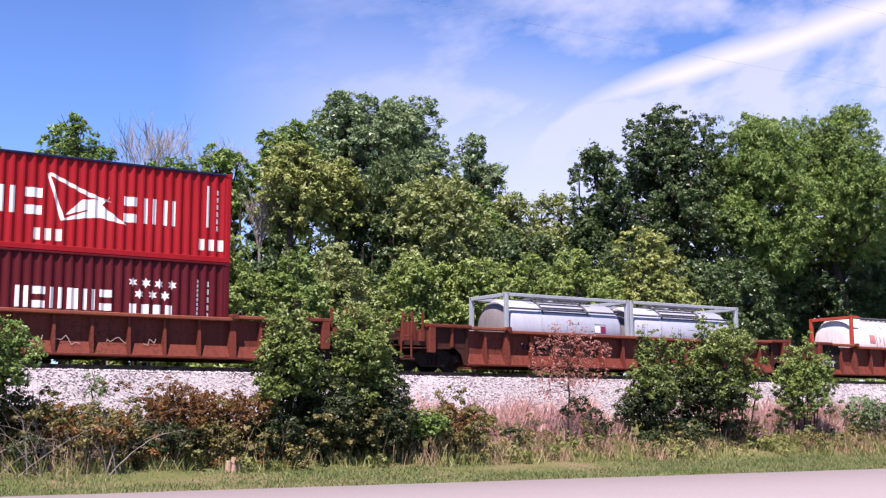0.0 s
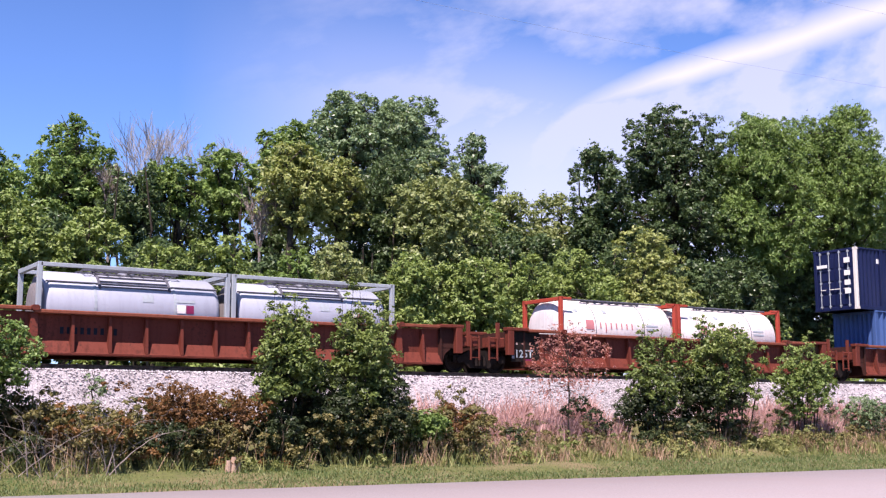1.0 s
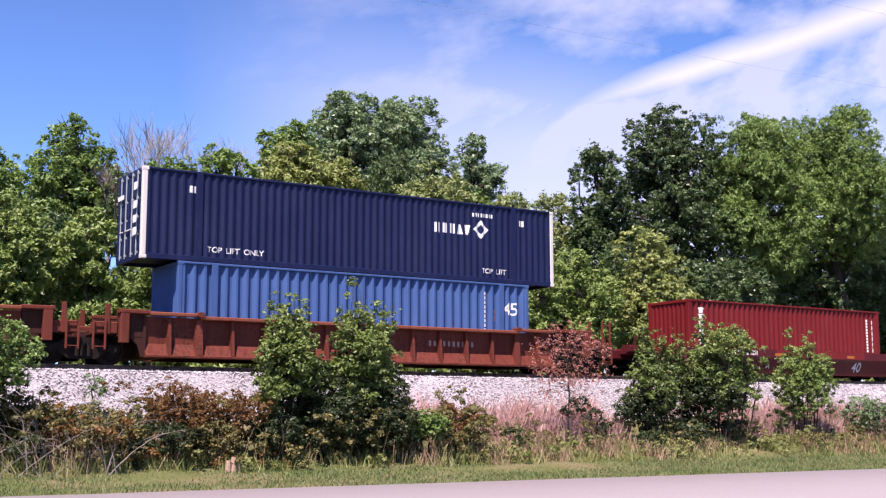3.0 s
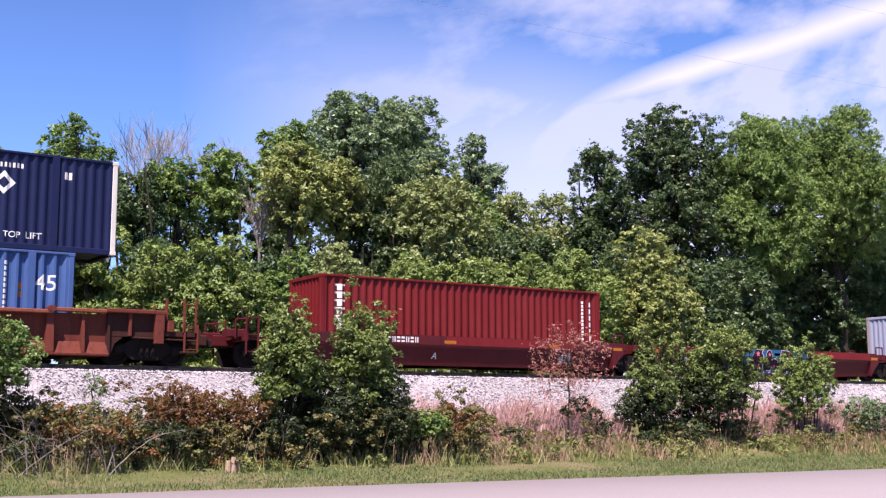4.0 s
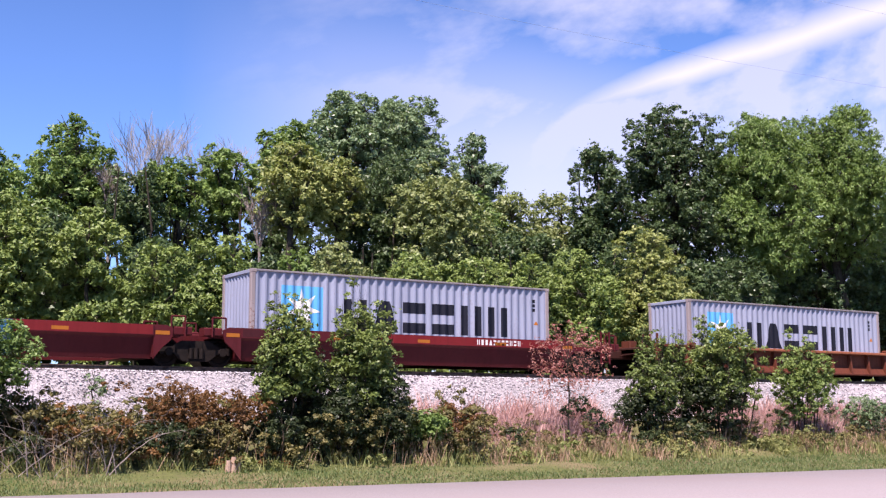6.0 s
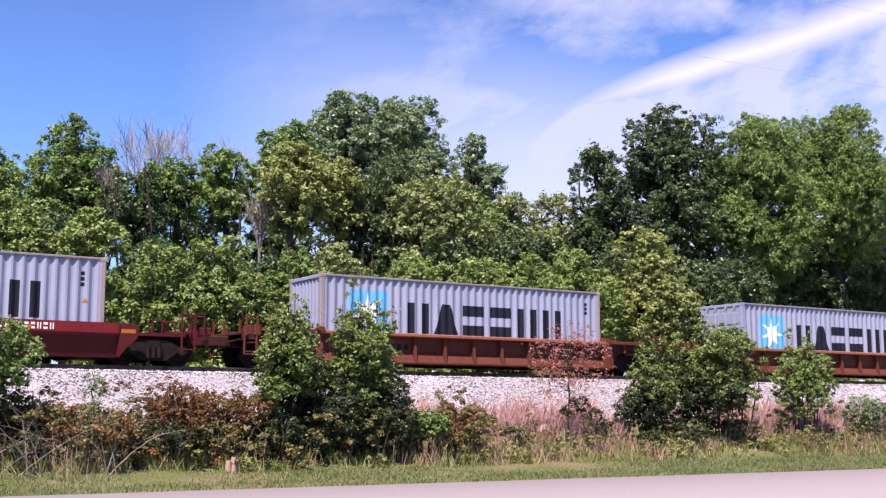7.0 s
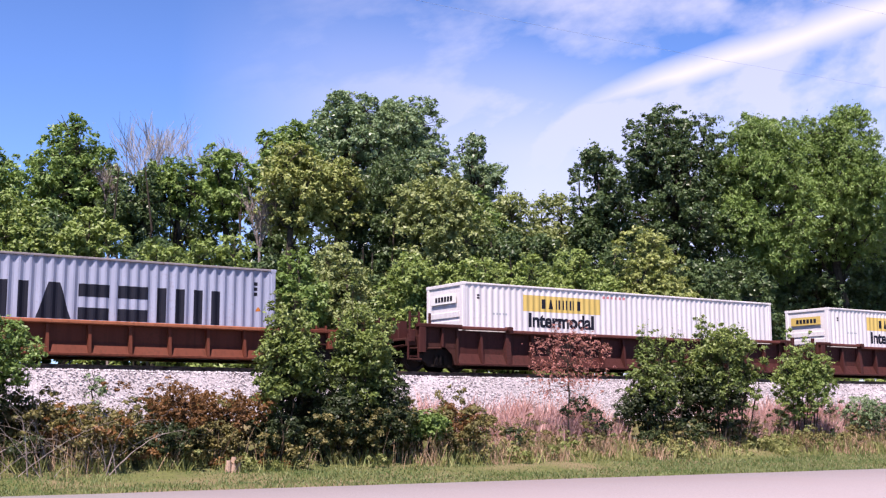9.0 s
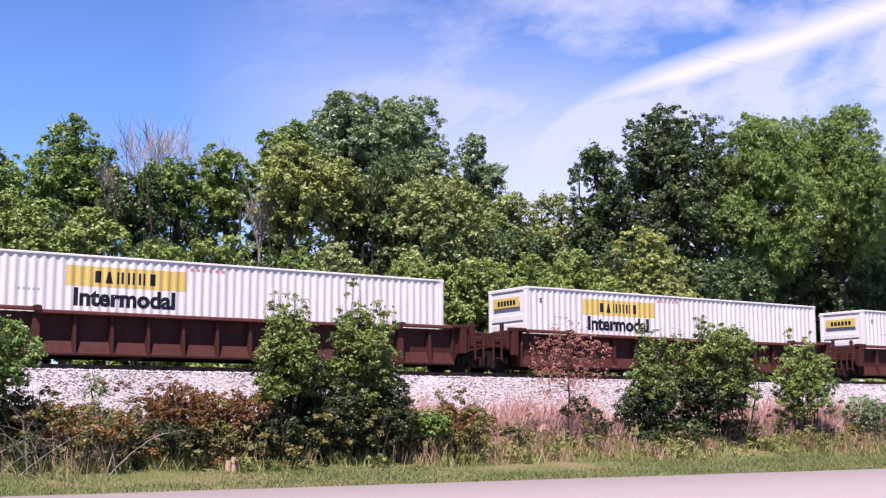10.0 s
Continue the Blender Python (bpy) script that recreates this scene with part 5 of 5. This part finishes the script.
    blades("pink_weeds", "dead pinkish weed stalks at the foot of the gravel", scatter(16000, 18, 44, 30.4, 33.0, 97, lambda x, y: noise.noise(Vector((x * 0.3, y * 0.3, 14))) > -0.1, 22, 0.2), 0.7, 0.013, MAT["pinkdry"], 98)
    blades("dead_stalks", "thin brown dead stalks among the bushes", scatter(420, 4.5, 20, 28.2, 29.6, 111, None, 7, 0.25), 1.0, 0.008, MAT["dry"], 112, 0.3)
    g = thing("tree_stump", "pale split stump of a small tree in the grass", "stump", at=pose(11.75, 27.9, ground_z(27.9) - 0.05))
    for k, (dx, h, r) in enumerate(((-0.12, 0.34, 0.08), (0.03, 0.42, 0.09), (0.16, 0.36, 0.07))):
        part("split_piece", Shape().tube((dx, 0.02 * k, 0), (dx + 0.02, 0.02 * k, h), r, r * 0.75, 9), MAT["stump"], g)
    rng = np.random.default_rng(16)
    for leaf, label, n, x0, x1, hi, size, seed in (("leaf_scrub", "brownish green undergrowth below the railway bank", 100, 4, 20, 1.35, 0.046, 101), ("leaf_brown", "russet undergrowth below the railway bank", 36, 7, 13.4, 1.5, 0.042, 102),
                                                 ("leaf_dark", "undergrowth below the railway bank, shade painted dark green", 70, 4, 46, 0.9, 0.055, 103),
                                                 ("leaf_scrub", "brownish green undergrowth below the railway bank", 80, 19, 48, 0.6, 0.042, 105)):
        lob = []
        for _ in range(n):
            y = rng.uniform(28.1, 30.6) if x1 < 21 else rng.uniform(28.3, 31.8)
            lob.append((rng.uniform(x0, x1), y, ground_z(y) + rng.uniform(0.1, hi), rng.uniform(0.35, 0.7), 0.45, rng.uniform(0.25, 0.5)))
        tagged(new("undergrowth", leaf_mesh("undergrowth", lob, n * 330, size, MAT[leaf], seed, 0.5)), label, "undergrowth", kind="stuff")
    rng = np.random.default_rng(15)
    lob = [(rng.uniform(4, 48), y, ground_z(y) + 0.15, 0.5, 0.4, rng.uniform(0.2, 0.5)) for y in rng.uniform(27.8, 30.5, 120)]
    tagged(new("low_weeds", leaf_mesh("low_weeds", lob, 16000, 0.05, MAT["weed"], 99)), "low leafy weeds between grass and bushes", "weeds", kind="stuff")


def cable(label, a, b, sag, r=0.0045):
    cu = bpy.data.curves.new("overhead_cable", "CURVE")
    cu.dimensions, cu.bevel_depth, cu.bevel_resolution = "3D", r, 1
    sp = cu.splines.new("POLY")
    sp.points.add(24)
    for i in range(25):
        t = i / 24
        p = Vector(a).lerp(Vector(b), t)
        sp.points[i].co = (p.x, p.y, p.z - sag * 4 * t * (1 - t), 1)
    cu.materials.append(MAT["cable"])
    tagged(new("overhead_cable", cu), label, "cable")


make_woods()
make_bushes()
make_grass()
cable("thin dark overhead cable against the sky", (4, 40, 18.6), (70, 40, 20.2), 0.75)
cable("thin dark overhead cable against the sky", (30, 40, 22.2), (90, 40, 25.4), 0.0)

# ---------- the train ----------
MOVERS = []
BASE = CAR_Z + 0.40


def ride(ob, s, z):
    """A thing that rides with the train; s is where it stands at the start."""
    ob.matrix_basis = pose(s, TRACK_Y, z)
    MOVERS.append((ob, s, z))
    return ob


def make_cars():
    rust, orange, brown, maroon = MAT["car_rust"], MAT["car_orange"], MAT["car_brown"], MAT["car_maroon"]
    c = ride(ribbed_car("rust-red ribbed well car with chalk scrawls", rust, 7.9, 11.56, 11.56, "coupled", "coupled"), 8.69, CAR_Z)
    for k, (x0, x1) in enumerate(((-0.75, 0.3), (0.55, 1.3), (2.1, 2.8), (3.3, 3.7))):
        scrawl(c, MAT["chalk"], x0, x1, 0.62, 0.92, 200 + k, y=-1.335)
    c = ride(ribbed_car("rust-red ribbed well car carrying grey tanks", rust, 7.9, 11.54, 9.76, "coupled", "shared", pivot=True), 31.79, CAR_Z)
    bars(c, MAT["ink"], -5.4, -3.6, 0.95, 1.15, 9, "number_bar", 0.7, -1.258)
    c = ride(ribbed_car("rust-red ribbed well car carrying white tanks", rust, 7.9, 9.75, 9.72, "shared", "shared", pivot=True), 51.3, CAR_Z)
    part("stencil_panel", Shape().bev(-8.5, -7.22, -1.34, -1.24, 0.50, 1.60, 0.01), MAT["black"], c, "black painted panel")
    SURFACE[c.name] = ((), (), lambda x, z: -1.341)
    writing("load_mark", "125T", 0.40, MAT["frame_grey"], c, -8.36, 0.66, weight=0.02)
    bars(c, MAT["chalk"], -8.3, -7.4, 1.12, 1.20, 3, "data_bar", 0.3)
    bars(c, MAT["mark_wine"], -7.95, -7.5, 0.54, 0.60, 1, "data_bar", 0.9)
    for k in range(7):
        painted("lettering_bar", Shape().box(-8.48, -8.37, 0, 0.01, 0.62 + k * 0.125, 0.71 + k * 0.125), MAT["frame_grey"], c)
    del SURFACE[c.name]
    scrawl(c, MAT["chalk"], 2.6, 3.3, 0.8, 1.2, 231, y=-1.258)
    c = ride(ribbed_car("rust-red ribbed well car under blue containers", rust, 7.9, 9.71, 11.55, "shared", "coupled"), 70.73, CAR_Z)
    bars(c, MAT["chalk"], 2.4, 4.4, 0.98, 1.16, 10, "number_bar", 0.6, -1.258)

    first = c = ride(smooth_car("maroon plain-sided well car with white markings", maroon, 6.5, 9.6, 7.6, "coupled", "shared", pivot=True), 91.9, CAR_Z)
    bars(c, MAT["white"], -4.37, -2.34, 1.06, 1.25, 11, "number_bar", 0.80, -1.480, "ubbatuttut")
    bars(c, MAT["white"], -5.2, -4.5, 1.20, 1.26, 1, "data_bar", 0.95, -1.480)
    writing("unit_letter", "A", 0.32, MAT["white"], c, -1.75, 0.52, slant=0.2)
    writing("well_length_number", "40", 0.62, MAT["spray_grey"], c, 3.83, 0.46, slant=0.2)
    c5 = ride(smooth_car("empty maroon well car with sprayed graffiti", maroon, 6.5, 7.9, 8.0, "shared", "shared", pivot=True), 107.4, CAR_Z)
    writing("well_length_number", "40", 0.62, MAT["white"], c5, -5.6, 0.46, slant=0.25)
    writing("unit_letter", "C", 0.30, MAT["white"], c5, -3.95, 0.60, slant=0.25)
    graffiti(c5)
    c6 = ride(smooth_car("maroon plain-sided well car with white markings", maroon, 6.5, 7.87, 9.7, "shared", "coupled"), 123.27, CAR_Z)
    writing("well_length_number", "40", 0.62, MAT["white"], c6, -5.55, 0.46, slant=0.25)
    bars(c6, MAT["white"], 2.6, 4.6, 1.06, 1.25, 11, "number_bar", 0.72, -1.480, "ubbatuttut")
    for q in (first, c5, c6):
        for x in (-5.0 if q is first else -3.2, -1.3 if q is first else 0.1, 3.4):
            painted("reflector", Shape().box(x, x + 0.5, 0, 0.01, 1.06, 1.17), MAT["ambermark"], q, "amber reflector strip")
        painted("round_mark", star_shape(-5.4, 1.18, 0.075, 8, 0, 0.8), MAT["white"], q)
        painted("faded_panel", Shape().box(-6.45, -5.7, 0, 0.01, 1.04, 1.28), MAT["maroon_dark"], q)
        painted("red_panel", Shape().box(-2.9, 6.45, 0, 0.01, 1.015, 1.31) if q is c6 else Shape().box(*((-1.2, 4.6) if q is first else (2.4, 6.45)), 0, 0.01, 1.015, 1.31), MAT["maroon_red"], q, "brighter red repainted panel", 0.002)

    c = ride(ribbed_car("orange ribbed well car under a pale container", orange, 6.5, 9.73, 10.0, "coupled", "coupled", top=1.36, post=6.2, tall=0.45, guide=False, nrib=10), 142.73, CAR_Z)
    bars(c, MAT["ink"], -5.0, -2.6, 0.80, 1.0, 9, "number_bar", 0.7, -1.258)
    c = ride(ribbed_car("brownish orange well car under a pale container", orange, 6.5, 10.0, 10.2, "coupled", "coupled", top=1.36, post=6.2, tall=0.45, guide=False, nrib=10), 162.77, CAR_Z)
    for s, jl, jr, kl, kr, pv in ((184.3, 11.3, 9.9, "coupled", "shared", True), (204.1, 9.9, 9.7, "shared", "shared", True), (223.45, 9.7, 11.4, "shared", "coupled", False)):
        ride(ribbed_car("dark brown ribbed well car under a white container", brown, 8.35, jl, jr, kl, kr, pivot=pv), s, CAR_Z)


def graffiti(c):
    """Sprayed shapes on the empty car's side."""
    painted("sprayed_field", Shape().prism([(-3.1, 0.30), (2.3, 0.30), (2.3, 1.31), (-1.5, 1.31), (-1.7, 1.12), (-2.1, 1.0), (-2.3, 0.80), (-2.6, 0.62), (-2.9, 0.48), (-3.2, 0.42)], 0, 0.01), MAT["spray_blue"], c, "sprayed blue field", 0.003)
    dome = lambda cx, z, r, h: [(cx - r, z)] + [(cx - r * math.cos(math.pi * k / 8), z + h * math.sin(math.pi * k / 8) ** 0.8) for k in range(1, 8)] + [(cx + r, z)]
    shapes = [dome(-2.02, 0.33, 0.42, 0.62), [(-1.72, 0.45), (-1.45, 0.70), (-1.05, 1.29), (-0.62, 1.29), (-0.95, 0.75), (-1.25, 0.42)], dome(-0.82, 0.33, 0.32, 0.92), dome(-0.22, 0.45, 0.25, 0.84),
              [(-0.40, 0.33), (0.05, 0.62), (0.30, 0.33), (0.52, 0.33), (0.42, 0.85), (0.12, 0.92), (-0.2, 0.72)], [(0.45, 0.36), (0.72, 0.36), (0.85, 0.8), (0.88, 1.28), (0.55, 1.28), (0.42, 0.9)], dome(1.05, 0.86, 0.27, 0.42),
              [(0.8, 0.36), (1.05, 0.36), (1.3, 0.62), (1.25, 0.82), (0.86, 0.84)], dome(1.68, 0.36, 0.36, 0.50)]
    for k, o in enumerate(shapes):
        cx, cz = sum(q[0] for q in o) / len(o), sum(q[1] for q in o) / len(o)
        grow = [(cx + (x - cx) * 1.13, min(1.31, max(0.30, cz + (z - cz) * 1.10))) for x, z in o]
        painted("sprayed_outline", Shape().prism(grow, 0, 0.01), MAT["spray_grey"], c, "", 0.006 + 0.0006 * k)
        painted("sprayed_shape", Shape().prism(o, 0, 0.01), MAT["spray_dark"], c, "", 0.0085 + 0.0006 * k)
    for x, z, r in ((-2.0, 0.72, 0.09), (-0.92, 1.12, 0.13), (-0.75, 0.66, 0.07), (-0.22, 1.1, 0.10), (0.62, 1.1, 0.12), (1.05, 1.12, 0.12), (0.2, 0.62, 0.07), (1.0, 0.62, 0.07), (1.68, 0.62, 0.07), (-0.24, 0.78, 0.06)):
        painted("sprayed_dot", star_shape(x, z, r, 5, 0, 0.55), MAT["spray_pink"], c, "", 0.018)
    for k in range(11):
        x = -2.2 + k * 0.36
        painted("sprayed_tooth", Shape().prism([(x - 0.08, 0.32), (x + 0.08, 0.32), (x, 0.45)], 0, 0.01), MAT["spray_grey"], c, "", 0.018)
    for dx, dz in ((0, 0), (0.14, 0.04), (-0.1, 0.12), (0.04, 0.18), (0.12, -0.12), (-0.02, 0.26)):
        painted("sprayed_flower", star_shape(-2.95 + dx, 1.03 + dz, 0.085, 6, 0, 0.6), MAT["spray_pink"], c, "", 0.006)


def star_square(c):
    painted("blue_square", Shape().box(-5.0, -3.45, 0, 0.01, 0.93, 2.42), MAT["sky"], c, "sky blue painted square")
    painted("white_star", star_shape(-4.22, 1.66, 0.68, 7, 0, 0.40, 0.1), MAT["white"], c, "white seven-pointed star", 0.007)
    bars(c, MAT["ink"], -2.75, 4.42, 1.0, 2.08, 6, fill=0.86, kinds="uattuu")
    column(c, MAT["ink"], 5.35, 2.0, 2.5, 3, 0.12)
    painted("warning_mark", star_shape(5.5, 1.55, 0.10, 3, 0, 0.5), MAT["ambermark"], c)


def make_loads():
    c = ride(container("shipping_container", "wine-red corrugated container with white lettering blocks", 12.19, 2.9, MAT["c_wine"], group="shipping containers"), 8.69, BASE + 0.10)
    bars(c, MAT["white"], -0.57, 2.4, 1.2, 1.83, 6, fill=0.86, kinds="utubut")
    for i, (x, z) in enumerate(((2.95, 2.12), (3.36, 2.11), (3.78, 2.10), (4.2, 2.09), (3.16, 1.76), (3.58, 1.75), (3.98, 1.74))):
        painted("small_star", star_shape(x, z, 0.16, 6, 0, 0.5), MAT["white"], c, "small white star")
    bars(c, MAT["white"], 2.81, 4.34, 1.0, 1.45, 4)
    column(c, MAT["white"], 5.0, 0.9, 2.35, 10)
    column(c, MAT["white"], 5.35, 1.1, 2.35, 5)
    c = ride(container("shipping_container", "bright red corrugated container with a white bird mark", 12.19, 2.9, MAT["c_red"], group="shipping containers", roof_mat=MAT["c_navy"]), 8.69, BASE + 3.01)
    bars(c, MAT["white"], -5.0, 0.35, 1.05, 1.85, 7, fill=0.72, kinds="uauutut")
    bars(c, MAT["white"], 2.55, 4.44, 1.05, 1.85, 3, fill=0.75, kinds="tuu")
    bird(c)
    column(c, MAT["white"], 5.26, 1.1, 2.45, 1, 0.10, fill=1.0)
    column(c, MAT["white"], 5.6, 1.0, 2.4, 6)
    for x0, z0 in ((-0.13, 0.30), (5.0, 0.36)):
        bars(c, MAT["post_cream"], x0, x0 + 0.95, z0, z0 + 0.36, 3, "worn_patch", 0.8)

    g = "tank containers"
    for k, x in enumerate((-3.06, 3.06)):
        c = ride(tank_container("tank_container", "pale grey tank in a grey steel frame", MAT["tank"], MAT["frame_grey"], g), 31.79 + x, BASE + 0.08)
        on_tank(c, MAT["mark_wine"], 1.60, 1.85, -3, 10)
        on_tank(c, MAT["white"], 1.30, 1.58, -3, 10)
        on_tank(c, MAT["frame_grey"], 0.2, 0.55, 12, 26)
        on_tank(c, MAT["frame_grey"], 1.2, 1.9, 14, 18, "marking_bar")
    for k, x in enumerate((-3.06, 3.06)):
        c = ride(tank_container("tank_container", "dusty white tank in a red steel frame", MAT["tank_white"], MAT["frame_red"], g), 51.3 + x, BASE + 0.06)
        for i in range(7):
            on_tank(c, MAT["mark_red"], -1.05 + i * 0.27, -0.985 + i * 0.27, 3 if i != 1 else -3, 14, "lettering_bar", 1.38, 1.212)
        on_tank(c, MAT["mark_red"], -1.75, -1.35, 0, 18, "red_mark", 1.38, 1.212)
        on_tank(c, MAT["frame_grey"], 1.35, 2.0, 3, 6, "marking_bar", 1.38, 1.212)
        on_tank(c, MAT["frame_grey"], 1.35, 2.0, 10, 13, "marking_bar", 1.38, 1.212)
        on_tank(c, MAT["frame_grey"], -2.2, -2.0, 34, 42, "placard", 1.38, 1.212)
        on_tank(c, MAT["frame_grey"], -0.75, -0.55, 34, 42, "placard", 1.38, 1.212)

    c = ride(container("shipping_container", "faded blue 45-foot corrugated container", 13.72, 2.9, MAT["c_blue"], period=0.36, depth=0.10, group="shipping containers", inset=5.62), 70.73, BASE + 0.08)
    writing("length_number", "45", 0.66, MAT["white"], c, 5.72, 1.74)
    column(c, MAT["white"], 4.84, 1.1, 2.6, 9, 0.09)
    column(c, MAT["ambermark"], 5.25, 1.5, 2.0, 2, 0.12)
    c = ride(container("shipping_container", "long navy container with cream corner posts and doors", 16.15, 2.9, MAT["c_navy"], MAT["post_cream"], 0.28, 0.05, "doors", "shipping containers", 6.2, far_post=MAT["c_navy"]), 70.73, BASE + 2.99)
    bars(c, MAT["white"], 2.69, 4.3, 1.70, 2.06, 5, fill=0.8, kinds="ubuav")
    d = Shape()
    for k in range(4):
        a0, a1 = k * math.pi / 2, (k + 1) * math.pi / 2
        q = [(4.72 + r * math.cos(a), 1.94 + r * 1.05 * math.sin(a)) for a, r in ((a0, 0.33), (a1, 0.33), (a1, 0.17), (a0, 0.17))]
        d.prism(q, 0, 0.01)
    painted("diamond_mark", d, MAT["white"], c, "white diamond outline")
    for word, x in (("TOP", -5.9), ("LIFT", -5.26), ("ONLY", -4.64), ("TOP", 4.75), ("LIFT", 5.39)):
        writing("lift_notice", word, 0.26, MAT["white"], c, x, 0.33)
    bars(c, MAT["white"], 4.35, 5.3, 2.40, 2.54, 8, "number_bar", 0.7)
    for x in (-6.55, 6.45):
        bars(c, MAT["white"], x, x + 0.26, 2.2, 2.42, 2, "data_bar", 0.9)
    for z in (0.75, 1.15, 1.6, 2.2):
        part("door_label", Shape().box(-8.17, -8.16, -0.95, -0.62, z, z + 0.24), MAT["white"], c)
    part("door_mark", Shape().box(-8.17, -8.16, 0.35, 0.95, 2.05, 2.2), MAT["white"], c)

    c = ride(container("shipping_container", "brick-red corrugated container with upright white lettering blocks", 12.19, 2.9, MAT["c_brick"], period=0.30, depth=0.075, group="shipping containers"), 91.9, BASE)
    for i in range(6):
        z = 2.36 - i * 0.265
        s = Shape().box(-5.55, -5.12, 0, 0.01, z + 0.15, z + 0.22).box(-5.42, -5.26, 0, 0.01, z, z + 0.15)
        painted("lettering_bar", s, MAT["white"], c)
    column(c, MAT["white"], 5.20, 1.0, 2.55, 11)
    column(c, MAT["white"], 5.55, 1.0, 2.55, 6)
    painted("warning_mark", star_shape(5.6, 1.25, 0.11, 3, 0, 0.5), MAT["ambermark"], c)

    for s in (123.27, 142.73, 162.77):
        c = ride(container("shipping_container", "pale grey corrugated container with a blue star square", 12.19, 2.9, MAT["c_grey"], MAT["rust_edge"] if s < 150 else MAT["c_grey"], 0.315, 0.06, "doors" if s > 160 else "plain", "shipping containers", rail=MAT["c_grey"], roof_mat=MAT["roof_edge"]), s, BASE)
        star_square(c)
    for s in (184.3, 204.1, 223.45):
        c = ride(container("shipping_container", "long white ribbed container with a yellow placard", 16.15, 2.9, MAT["c_white"], None, 0.27, 0.03, "ribs", "shipping containers"), s, BASE + 0.06)
        painted("yellow_placard", Shape().box(-5.3, -1.56, 0, 0.01, 1.95, 2.56), MAT["yellow"], c, "yellow painted placard")
        bars(c, MAT["ink"], -4.46, -2.42, 2.07, 2.43, 6, lift=0.007, kinds="bauuub", fill=0.7)
        writing("painted_word", "Intermodal", 0.72, MAT["ink"], c, -5.08, 1.38, weight=0.04)
        part("end_placard", Shape().box(-8.105, -8.095, -0.85, 0.85, 2.15, 2.52), MAT["yellow"] if s > 190 else MAT["white"], c)
        for i in range(6):
            part("lettering_bar", Shape().box(-8.115, -8.106, -0.6 + i * 0.2, -0.46 + i * 0.2, 2.24, 2.42), MAT["ink"], c)
        column(c, MAT["ink"], -7.4, 2.3, 2.5, 2, 0.10)
        bars(c, MAT["frame_grey"], -6.7, -6.0, 1.75, 1.82, 5, "data_bar", 0.8)
        bars(c, MAT["mark_red"], -1.45, -0.2, 2.60, 2.70, 6, "data_bar", 0.7)


def bird(c):
    """White outline of a wing shape between the lettering."""
    y0, y1 = 0, 0.01
    s = Shape()
    s.prism([(0.24, 2.30), (0.34, 2.36), (1.35, 1.92), (2.2, 1.62), (1.5, 1.72)], y0, y1)
    s.prism([(0.24, 2.30), (0.32, 2.30), (0.78, 1.0), (0.68, 0.92)], y0, y1)
    s.prism([(0.68, 0.92), (0.78, 1.0), (1.5, 1.30), (1.9, 1.12), (1.35, 1.05)], y0, y1)
    s.prism([(1.3, 1.62), (2.1, 1.70), (2.16, 1.80), (1.9, 1.50), (2.7, 0.95), (1.9, 1.10), (1.45, 1.32), (0.8, 1.1), (1.1, 1.42)], y0, y1)
    painted("bird_mark", s, MAT["white"], c, "white wing-shaped mark")


make_cars()
make_loads()


def motions():
    for ob, s, z in MOVERS:
        walk(ob, [(t, pose(s - SPEED * t, TRACK_Y, z)) for t in (0, 5, 10)])
    for w, x in WHEELSETS:
        walk(w, [(k / FPS, pose(x, 0, 0.45) @ Matrix.Rotation(-SPEED * k / FPS / 0.45, 4, "Y")) for k in range(10 * FPS + 1)])


motions()
